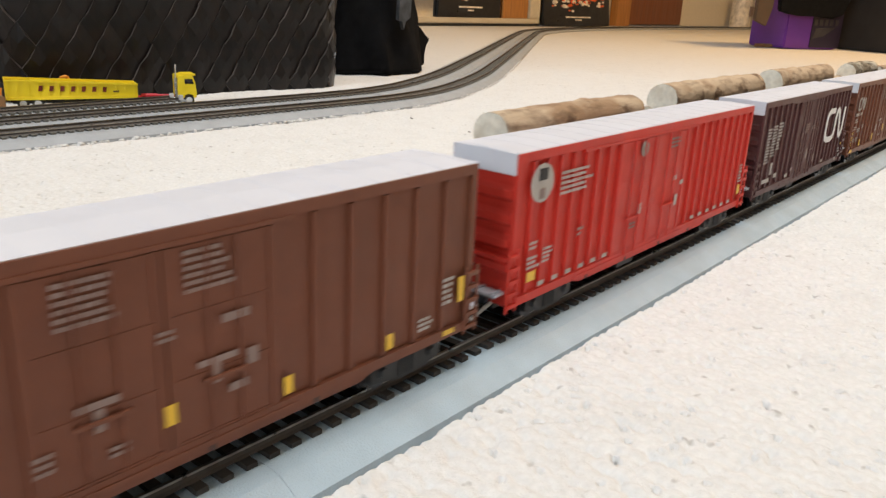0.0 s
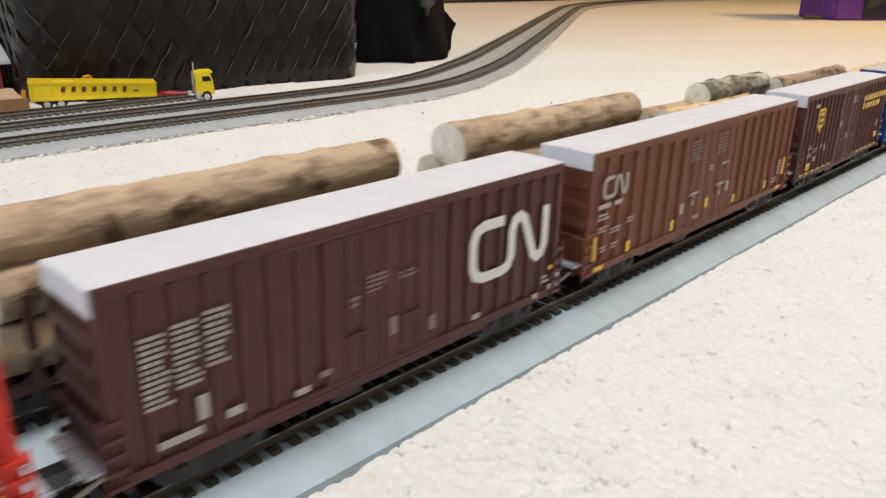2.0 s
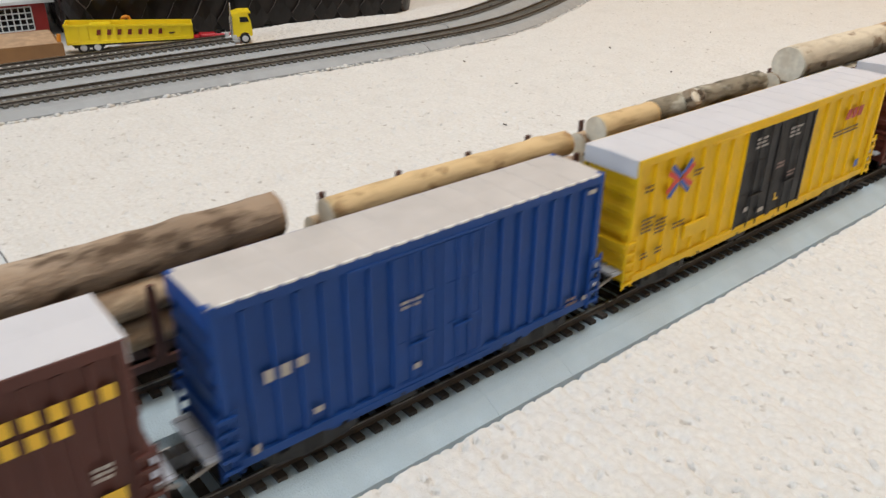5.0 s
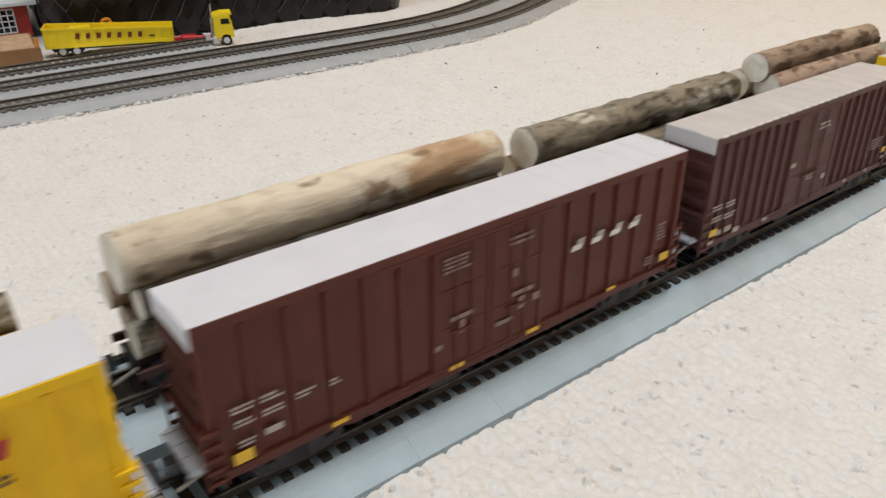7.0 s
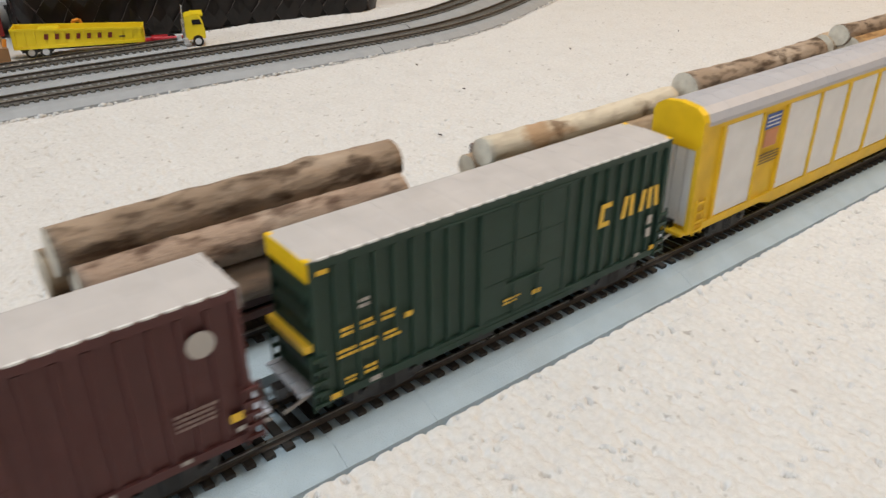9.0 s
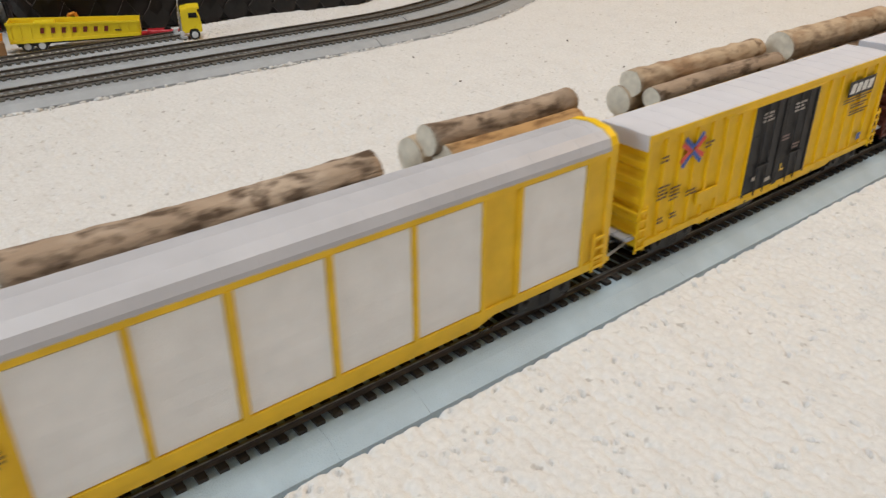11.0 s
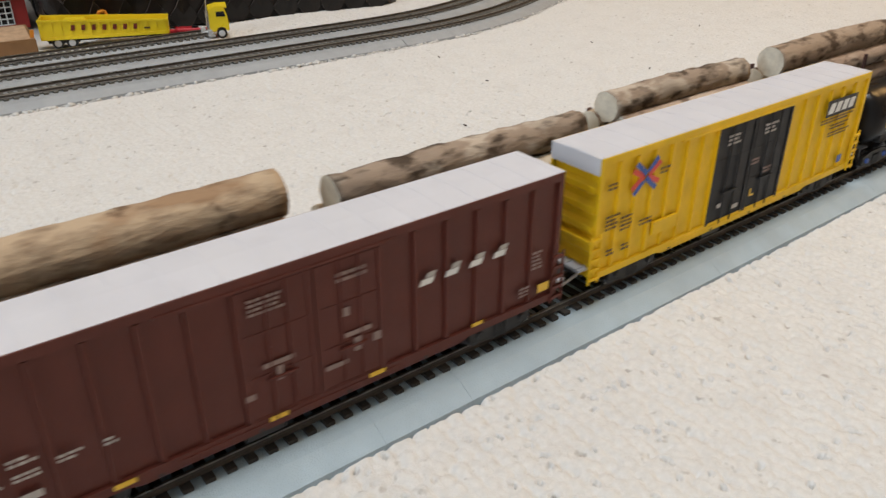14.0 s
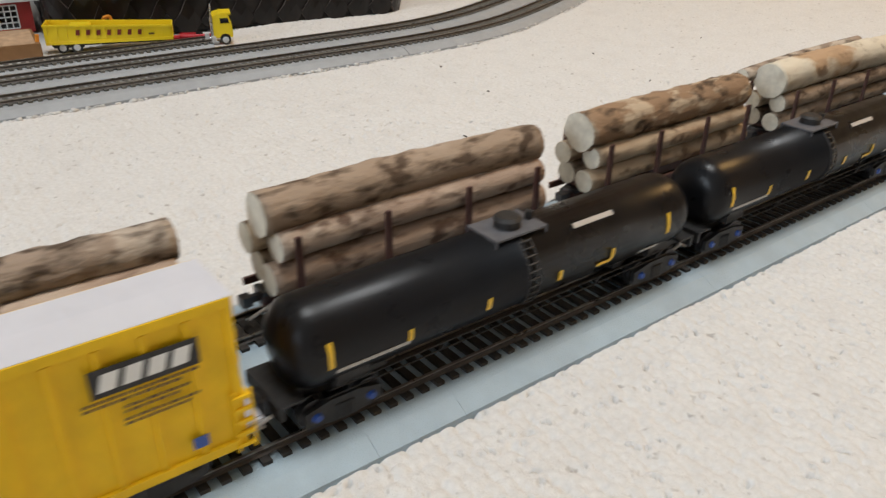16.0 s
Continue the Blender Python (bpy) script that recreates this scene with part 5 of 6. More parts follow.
def build_log_train():
    for i, (a, b, kind, r, second) in enumerate(LOADS):
        log_car(a - 0.004, b + 0.004)
        # two lower rows between the stakes carry the top log
        z2 = TOP[i] - r - 0.0028
        q = (z2 - 0.0240) / 3
        y = min(max(q, 0.0070), 0.0084)
        log(second, a, b, -y, 0.0240 + q, q, 100 + i * 7, words(second), 0.97)
        log("brown", a + 0.002, b - 0.003, y, 0.0240 + q, q, 101 + i * 7, words("brown"), 0.97)
        log("tan", a - 0.002, b + 0.001, y, z2, q * 0.97, 400 + i, words("tan"), 0.96)
        if i == 4:
            # a peeled log lies in front, a thicker rough one behind covers its far half
            log("honey", a, a + 0.118, -0.0060, 0.0520, 0.0066, 304, words("honey"), 0.96)
            log(kind, a + 0.058, b, 0.0010, TOP[i], 0.0092, 504, words(kind), 0.97, 6, rough=0.13)
            continue
        if i == 14:
            # a thinner log lies on the near side, level with the top one
            log(second, a + 0.004, b + 0.005, -0.0088, 0.0535, 0.0058, 350, words(second), 0.96)
            log(kind, a, b, 0.0030, TOP[i], r, 514, words(kind), 0.90, 6, rough=0.13)
            continue
        log(second, a + 0.004, b - 0.002, -y, z2, q * 0.97, 300 + i, words(second), 0.96)
        if i == 7:
            log("honey", a, a + 0.043, -0.0020, TOP[i], r, 507, words("honey"), 0.98)
            stub = log(kind, a + 0.043, b, -0.0010, TOP[i], r, 508, words(kind), 0.97, 4, rough=0.10)
            branch_stub(stub, -0.024, r)
            continue
        if i == 20:
            log("dusk", a - 0.010, b - 0.020, 0.0120, TOP[i] + 0.0035, 0.0045, 520, words("dusk"), 0.9, tilt=0.03)
        log(kind, a, b, -0.0010, TOP[i], r, 500 + i, words(kind), 0.96, 5, rough=0.12 if kind in ("rough", "grey", "dusk") else 0.06)


# ---- things beyond the tracks ----
M_LEATHER = mat("dark_brown_woven_leather", (0.0075, 0.0056, 0.0050), 0.34, var=0.35, scale=50, bump=0.35, bump_scale=250, stain=(0.022, 0.012, 0.008), stain_scale=9, stain_amount=0.7, per_object=0.5, spec=0.35)
# paler cut edges, with the sheen along the tips put into their colour
M_LEATHER_EDGE = mat("cut_edge_sheen", (0.075, 0.058, 0.050), 0.5, var=0.5, scale=60, per_object=0.6)
M_BASKETCORE = mat("basket_core", (0.008, 0.007, 0.006), 0.8, var=0.3)
M_CLOTH = mat("black_cotton_cloth", (0.0042, 0.0042, 0.005), 0.92, var=0.3, scale=90, bump=0.6, bump_scale=400, spec=0.15)
M_TRUCK_YELLOW = mat("bright_toy_yellow", (0.83, 0.62, 0.02), 0.35, var=0.05)
M_TOY_RED = mat("toy_red_plastic", (0.45, 0.02, 0.03), 0.4, var=0.08)
M_TOY_ORANGE = mat("toy_orange_plastic", (0.70, 0.25, 0.02), 0.4, var=0.08)
M_MAROONINK = mat("dark_red_ink", (0.16, 0.02, 0.012), 0.45, var=0.1)
M_CHROME = mat("toy_chrome", (0.62, 0.62, 0.62), 0.25, metal=1.0, var=0.08)
M_TYRE = mat("toy_rubber", (0.015, 0.015, 0.015), 0.7, var=0.2)
M_HUB = mat("pale_hub_plastic", (0.55, 0.56, 0.58), 0.45, var=0.08)
M_GLASSDARK = mat("dark_cab_glass", (0.012, 0.012, 0.014), 0.1)
M_CARD = mat("brown_cardboard", (0.24, 0.125, 0.05), 0.8, var=0.12, scale=60, bump=0.3, bump_scale=200)
M_SAND = mat("sandy_lid", (0.40, 0.27, 0.17), 0.85, var=0.2, scale=150, bump=0.6, bump_scale=500)


def basket():
    """A large soft-cornered basket of overlapping leather lozenges."""
    ob = thing("woven_basket", "dark brown woven leather basket on the carpet", "basket", at=pose(0.430, 0.600, 0, 0, 0, 172))
    L, D, H, R = 0.388, 0.30, 0.31, 0.035
    pts = []
    n = 8

    def arc(cx, cy, a0, a1):
        for i in range(n + 1):
            a = radians(a0 + (a1 - a0) * i / n)
            pts.append(Vector((cx + R * math.cos(a), cy + R * math.sin(a))))

    arc(R, -R, 180, 90)
    arc(L - R, -R, 90, 0)
    arc(L - R, -D + R, 0, -90)
    arc(R, -D + R, -90, -180)
    bm = bmesh.new()
    lower = [bm.verts.new((p.x, p.y, 0.0)) for p in pts]
    upper = [bm.verts.new((p.x, p.y, H)) for p in pts]
    m = len(pts)
    for i in range(m):
        bm.faces.new((lower[i], lower[(i + 1) % m], upper[(i + 1) % m], upper[i]))
    bm.faces.new(lower)
    part("core", bm, M_BASKETCORE, ob)
    bm = bmesh.new()
    for i in range(m):
        a, b = pts[i], pts[(i + 1) % m]
        tube(bm, (a.x, a.y, H), (b.x, b.y, H), 0.008, seg=8)
    part("rim", bm, M_LEATHER, ob, smooth=True)
    # one lozenge, its upper tip standing off the side
    W, T = 0.0280, 0.0430
    bm = bmesh.new()
    g = [(0, 0.0048, T * 0.54), (W * 0.54, 0.0022, 0), (0, 0.0004, -T * 0.54), (-W * 0.54, 0.0022, 0), (0, 0.0050, 0.002), (W * 0.25, 0.0056, T * 0.25), (-W * 0.25, 0.0056, T * 0.25), (W * 0.25, 0.0026, -T * 0.25), (-W * 0.25, 0.0026, -T * 0.25)]
    v = [bm.verts.new(c) for c in g]
    for f in ((0, 6, 4, 5), (5, 4, 7, 1), (4, 8, 2, 7), (6, 3, 8, 4)):
        bm.faces.new([v[k] for k in f])
    ex = bmesh.ops.extrude_face_region(bm, geom=bm.faces[:])
    bmesh.ops.translate(bm, vec=(0, -0.0030, 0), verts=[q for q in ex["geom"] if isinstance(q, bmesh.types.BMVert)])
    tile = part("lozenge", bm, M_LEATHER, ob)
    me = tile.data
    me.materials.append(M_LEATHER_EDGE)
    for f in me.polygons:
        if abs(f.normal.y) < 0.5:
            f.material_index = 1
    bpy.data.objects.remove(tile)
    loop = [p for p in pts] + [pts[0]]
    run = even(loop, W)
    half = even(loop, W / 2)
    rnd = random.Random(4)
    count = 0
    rest_v, rest_f = [], []
    rows = int(H / (T / 2)) + 1
    for r in range(rows):
        z = 0.010 + r * T / 2
        if z > H - 0.015:
            break
        for k in range(r % 2, len(half), 2):
            p, w = half[k]
            nrm = Vector((-w.y, w.x))
            mt = Matrix(((w.x, nrm.x, 0, p.x), (w.y, nrm.y, 0, p.y), (0, 0, 1, z), (0, 0, 0, 1))) @ pose(0, rnd.uniform(-0.0006, 0.0008), 0, rnd.uniform(-3, 3), rnd.uniform(-2, 2), rnd.uniform(-4, 4))
            front = p.y > -0.02
            if front and z < 0.22 and count < 300:
                o = new("lozenge", me)
                o.parent, o.matrix_basis = ob, mt
                count += 1
            else:
                q = len(rest_v)
                rest_v += [mt @ c.co for c in me.vertices]
                rest_f += [tuple(q + j for j in f.vertices) for f in me.polygons]
    tagged(mesh_from("lozenge_field", rest_v, rest_f, M_LEATHER, ob), kind="stuff")


def lump(name, label, category, x, y, rx, ry, h, seed, material, lean=0.0):
    """A heap of cloth: a rounded body with deep folds."""
    bm = bmesh.new()
    seg, rows = 56, 30
    grid = []
    for r in range(rows + 1):
        t = r / rows
        ring = []
        for k in range(seg):
            a = 2 * math.pi * k / seg
            rad = (1 - 0.55 * t ** 1.5) * (1 if t < 0.93 else (1 - t) / 0.07 + 0.02)
            fold = 1 + 0.20 * noise.noise((math.cos(a) * 2.2 + seed, math.sin(a) * 2.2, t * 1.6)) + 0.13 * noise.noise((math.cos(a) * 6, math.sin(a) * 6 + seed, t * 3)) + 0.02 * math.sin(a * 9 + t * 7)
            ring.append(bm.verts.new((rx * rad * fold * math.cos(a) + lean * t, ry * rad * fold * math.sin(a), h * t * (1 + 0.05 * noise.noise((math.cos(a) * 3, math.sin(a) * 3, seed))))))
        grid.append(ring)
    for a, b in zip(grid, grid[1:]):
        for k in range(seg):
            bm.faces.new((a[k], a[(k + 1) % seg], b[(k + 1) % seg], b[k]))
    bm.faces.new(grid[0][::-1])
    bm.faces.new(grid[-1])
    ob = thing(name, label, category, at=pose(x, y, 0))
    part("cloth_body", bm, material, ob, smooth=True)
    return ob


def cloth_bag():
    ob = lump("cloth_bag", "slumped black cloth bag with a faint grey print", "bag", 0.640, 0.800, 0.108, 0.115, 0.26, 3, M_CLOTH, -0.02)
    # loose corner of cloth sticking out
    bm = bmesh.new()
    o = [(0.040, 0.090), (0.075, 0.082), (0.092, 0.064), (0.124, 0.046), (0.108, 0.038), (0.104, 0.022), (0.112, 0.004), (0.040, 0.004)]
    prism(bm, o, -0.060, 0.010)
    part("loose_flap", bm, M_CLOTH, ob, bevel=0.003)
    print_mat = mat("faded_grey_print", (0.055, 0.060, 0.068), 0.9, var=0.5, scale=70)
    bm = bmesh.new()
    prism(bm, [(-0.020, 0.080), (-0.012, 0.078), (-0.008, 0.066), (-0.004, 0.078), (0.006, 0.084), (0.008, 0.120), (-0.018, 0.120)], -0.1185, -0.112)
    part("print", bm, print_mat, ob, "faint grey print")


def toy_wheel(bm_t, bm_h, x, y, z, r, s):
    tube(bm_t, (x, y - s * 0.0020, z), (x, y, z), r, seg=18)
    tube(bm_h, (x, y, z), (x, y + s * 0.0004, z), r * 0.62, r * 0.5, seg=14)


def dump_truck():
    """Toy tractor and dump trailer; local x runs to the front, -y is the side in view."""
    ob = thing("toy_truck", "yellow toy truck with a dump trailer and red chassis", "toy truck", at=pose(0.0262, 0.6100, 0, 0, 0, -20.2) @ Matrix.Scale(0.950, 4))
    w = 0.0255
    # trailer tub, open on top
    bm = bmesh.new()
    x0, x1, z0, z1, t = 0.0, 0.120, 0.0090, 0.0245, 0.0008
    zr, zf = z1 + 0.0040, z1 - 0.0012
    prism(bm, [(x0 + 0.0015, z0), (x1 - 0.001, z0), (x1, zf), (x0, zr)], 0, t)
    prism(bm, [(x0 + 0.0015, z0), (x1 - 0.001, z0), (x1, zf), (x0, zr)], w - t, w)
    box(bm, x0 + 0.001, x1, 0, w, z0, z0 + t)
    box(bm, x0, x0 + t, 0, w, z0, zr)
    box(bm, x1 - t, x1, 0, w, z0, zf)
    rim = [(x0 - 0.0004, zr - 0.0018), (x1 + 0.0004, zf - 0.0018), (x1 + 0.0004, zf + 0.0002), (x0 - 0.0004, zr + 0.0002)]
    prism(bm, rim, -0.0010, 0.0006)
    prism(bm, rim, w - 0.0006, w + 0.0010)
    box(bm, x0 + 0.001, x1 - 0.001, -0.0010, 0.0006, z0, z0 + 0.0028)
    for i in range(14):
        x = x0 + 0.003 + i * (x1 - x0 - 0.006) / 13
        box(bm, x - 0.0006, x + 0.0006, -0.0007, 0.0004, z0 + 0.0028, zr + (zf - zr) * x / x1 - 0.0018)
    trailer = part("trailer_tub", bm, M_TRUCK_YELLOW, ob)
    for i in range(7):
        bm = bmesh.new()
        x = 0.0285 + i * 0.0096
        up = 0.0032 - 0.0040 * x / x1
        prism(bm, [(x, 0.0152 + up), (x + 0.0036, 0.0152 + up), (x + 0.0046, 0.0204 + up), (x + 0.0010, 0.0204 + up)], -0.0010, -0.0008)
        part("letter_block", bm, M_MAROONINK, trailer, "dark red letter block")
    bm = bmesh.new()
    prism(bm, [(0.0965, 0.0152), (0.1020, 0.0152), (0.1020, 0.0168), (0.0965, 0.0168)], -0.0010, -0.0008)
    part("letter_block", bm, M_INK, trailer)
    bm = bmesh.new()
    box(bm, 0.004, 0.118, w / 2 - 0.004, w / 2 + 0.004, 0.0055, 0.0090)
    box(bm, 0.006, 0.034, 0.0025, w - 0.0025, 0.0050, 0.0085)
    part("trailer_frame", bm, M_TYRE, ob)
    for x in (0.0145, 0.0275, 0.1335, 0.1450, 0.1715):
        for y, s in ((0.0012, -1), (w - 0.0012, 1)):
            bt, bh = bmesh.new(), bmesh.new()
            toy_wheel(bt, bh, x, y, 0.0053, 0.0053, s)
            tyre = part("tyre", bt, M_TYRE, ob)
            part("hub", bh, M_HUB, tyre, "pale plastic wheel hub")
    # chassis
    bm = bmesh.new()
    box(bm, 0.112, 0.176, w / 2 - 0.006, w / 2 + 0.006, 0.0060, 0.0090)
    box(bm, 0.126, 0.142, w / 2 - 0.007, w / 2 + 0.007, 0.0088, 0.0108)
    tube(bm, (0.128, 0.003, 0.0105), (0.155, 0.003, 0.0095), 0.0022, seg=10)
    part("chassis", bm, M_TOY_RED, ob, "red plastic chassis")
    # cab over the front axle
    bm = bmesh.new()
    prism(bm, [(0.1600, 0.0100), (0.1600, 0.0305), (0.1650, 0.0318), (0.1760, 0.0310), (0.1785, 0.0240), (0.1795, 0.0150), (0.1795, 0.0080), (0.1765, 0.0075), (0.1755, 0.0115), (0.1715, 0.0125), (0.1675, 0.0115), (0.1665, 0.0075), (0.1600, 0.0075)], 0.0005, w - 0.0005)
    cab = part("cab", bm, M_TRUCK_YELLOW, ob, bevel=0.0006)
    bm = bmesh.new()
    prism(bm, [(0.1675, 0.0225), (0.1675, 0.0275), (0.1752, 0.0275), (0.1768, 0.0225)], 0.0001, 0.0008)
    part("side_window", bm, M_GLASSDARK, cab)
    bm = bmesh.new()
    extrude_x(bm, [(0.003, 0.0225), (w - 0.003, 0.0225), (w - 0.003, 0.0290), (0.003, 0.0290)], 0.1775, 0.1786)
    part("windscreen", bm, M_GLASSDARK, cab)
    bm = bmesh.new()
    box(bm, 0.1665, 0.1790, 0.001, w - 0.001, 0.0308, 0.0325)
    part("sun_visor", bm, M_TRUCK_YELLOW, cab)
    bm = bmesh.new()
    tube(bm, (0.1585, 0.0015, 0.0090), (0.1585, 0.0015, 0.0285), 0.0017, seg=12)
    tube(bm, (0.1585, 0.0015, 0.0285), (0.1590, 0.0015, 0.0425), 0.0008, seg=10)
    part("exhaust_stack", bm, M_CHROME, ob, "chrome exhaust stack")
    bm = bmesh.new()
    tube(bm, (0.148, 0.0028, 0.0068), (0.160, 0.0028, 0.0068), 0.0030, seg=14)
    part("fuel_tank", bm, M_CHROME, ob)
    # load showing over the rim
    bm = bmesh.new()
    box(bm, 0.022, 0.042, 0.006, w - 0.003, 0.0215, 0.0262)
    part("load_crate", bm, M_TRUCK_YELLOW, ob, bevel=0.001)


def toy_digger():
    ob = thing("toy_digger", "small orange toy digger standing behind the truck", "toy digger", at=pose(0.086, 0.626, 0, 0, 0, -12) @ Matrix.Scale(0.76, 4))
    bm = bmesh.new()
    box(bm, 0.0, 0.022, 0, 0.010, 0.004, 0.022)
    box(bm, 0.008, 0.020, 0.001, 0.009, 0.022, 0.0275)
    part("body", bm, M_TOY_ORANGE, ob, bevel=0.0012)
    bm = bmesh.new()
    for p, q in (((0.000, 0.005, 0.020), (-0.001, 0.005, 0.032)), ((-0.001, 0.005, 0.032), (0.007, 0.005, 0.0335)), ((0.007, 0.005, 0.0335), (0.010, 0.005, 0.026))):
        tube(bm, p, q, 0.0022, seg=10)
    part("arm", bm, M_TOY_ORANGE, ob)
    bm = bmesh.new()
    box(bm, -0.001, 0.024, -0.001, 0.011, 0, 0.005)
    part("track", bm, M_TYRE, ob)


def toy_barn():
    M_BARN = mat("barn_red_plastic", (0.42, 0.035, 0.03), 0.5, var=0.1)
    M_BROOF = mat("white_barn_roof", (0.70, 0.70, 0.70), 0.5, var=0.06)
    ob = thing("toy_barn", "red toy engine house with white windows and pale roof", "toy house", at=pose(0.041, 0.725, 0, 0, 0, -4))
    L, D, H = 0.16, 0.12, 0.034
    bm = bmesh.new()
    box(bm, -L, 0, 0, D, 0, H)
    part("wall", bm, M_BARN, ob)
    bm = bmesh.new()
    extrude_x(bm, [(-0.010, H - 0.002), (D / 2, H + 0.036), (D + 0.010, H - 0.002), (D + 0.010, H + 0.001), (D / 2, H + 0.040), (-0.010, H + 0.001)], -L - 0.006, 0.008)
    part("roof", bm, M_BROOF, ob)
    for k in range(3):
        x1 = -0.014 - k * 0.050
        nx, nz, w, z0, z1 = 6, 4, 0.036, 0.005, 0.028
        bm = bmesh.new()
        box(bm, x1 - w, x1, -0.0003, 0.0002, z0, z1)
        win = part("window", bm, M_GLASSDARK, ob, "dark many-paned window with white bars")
        bars = [(x1 - w * i / nx - 0.0006, x1 - w * i / nx + 0.0006, z0, z1) for i in range(nx + 1)]
        bars += [(x1 - w, x1, z0 + (z1 - z0) * j / nz - 0.0006, z0 + (z1 - z0) * j / nz + 0.0006) for j in range(nz + 1)]
        for i, (xa, xb, za, zb) in enumerate(bars):
            bm = bmesh.new()
            box(bm, xa, xb, -0.0010 - (0.0002 if i > nx else 0.0), 0.0003, za, zb)
            part("glazing_bar", bm, M_WHITE, win)


def brown_crate():
    ob = thing("cardboard_tray", "low brown cardboard tray with a sandy top", "box", at=pose(0.0185, 0.5900, 0, 0, 0, -6))
    bm = bmesh.new()
    box(bm, -0.20, 0.0, 0.0, 0.075, 0.0, 0.0150)
    part("tray_side", bm, M_CARD, ob, bevel=0.0008)
    bm = bmesh.new()
    seg = 24
    g = [[bm.verts.new((-0.196 + 0.192 * i / seg, 0.003 + 0.068 * j / 8, 0.0152 + 0.005 * math.sin(math.pi * j / 8) * (0.6 + 0.6 * noise.noise((i * 0.4, j * 0.4, 2))))) for j in range(9)] for i in range(seg + 1)]
    for i in range(seg):
        for j in range(8):
            bm.faces.new((g[i][j], g[i + 1][j], g[i + 1][j + 1], g[i][j + 1]))
    part("sand_top", bm, M_SAND, ob, smooth=True)
    bm = bmesh.new()
    tube(bm, (-0.002, 0.010, 0.015), (-0.001, 0.010, 0.0215), 0.0018, seg=8)
    part("orange_peg", bm, M_TOY_ORANGE, ob)


def small_bits():
    M_BIT = mat("pale_plastic_bit", (0.55, 0.52, 0.48), 0.5)
    ob = thing("track_bumper", "small grey end clip on the siding track", "track end", at=pose(0.1615, 0.5510, 0))
    bm = bmesh.new()
    box(bm, -0.002, 0.004, -0.014, 0.014, 0.0064, 0.0082)
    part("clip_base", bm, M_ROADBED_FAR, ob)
    for s in (-1, 1):
        bm = bmesh.new()
        box(bm, -0.001, 0.003, s * 0.0083 - 0.0016, s * 0.0083 + 0.0016, 0.0080, 0.0125)
        part("clip", bm, M_HUB, ob, bevel=0.0004)
    # lint on the carpet
    M_LINT = mat("dark_lint", (0.05, 0.035, 0.03), 0.9)
    rnd = random.Random(11)
    spots = [(0.452, 0.316), (0.284, 0.275), (0.30, 0.36), (0.60, 0.30), (0.20, 0.20), (0.42, 0.22)]
    for x, y in spots:
        bm = bmesh.new()
        a = rnd.uniform(0, 3.1)
        d = Vector((math.cos(a), math.sin(a), 0)) * rnd.uniform(0.0008, 0.0016)
        tube(bm, (x - d.x, y - d.y, 0.0018), (x + d.x, y + d.y, 0.0022), 0.0006, 0.0004, seg=6)
        tagged(part("lint", bm, M_LINT), "dark speck of lint on the carpet", "lint", "specks of lint")


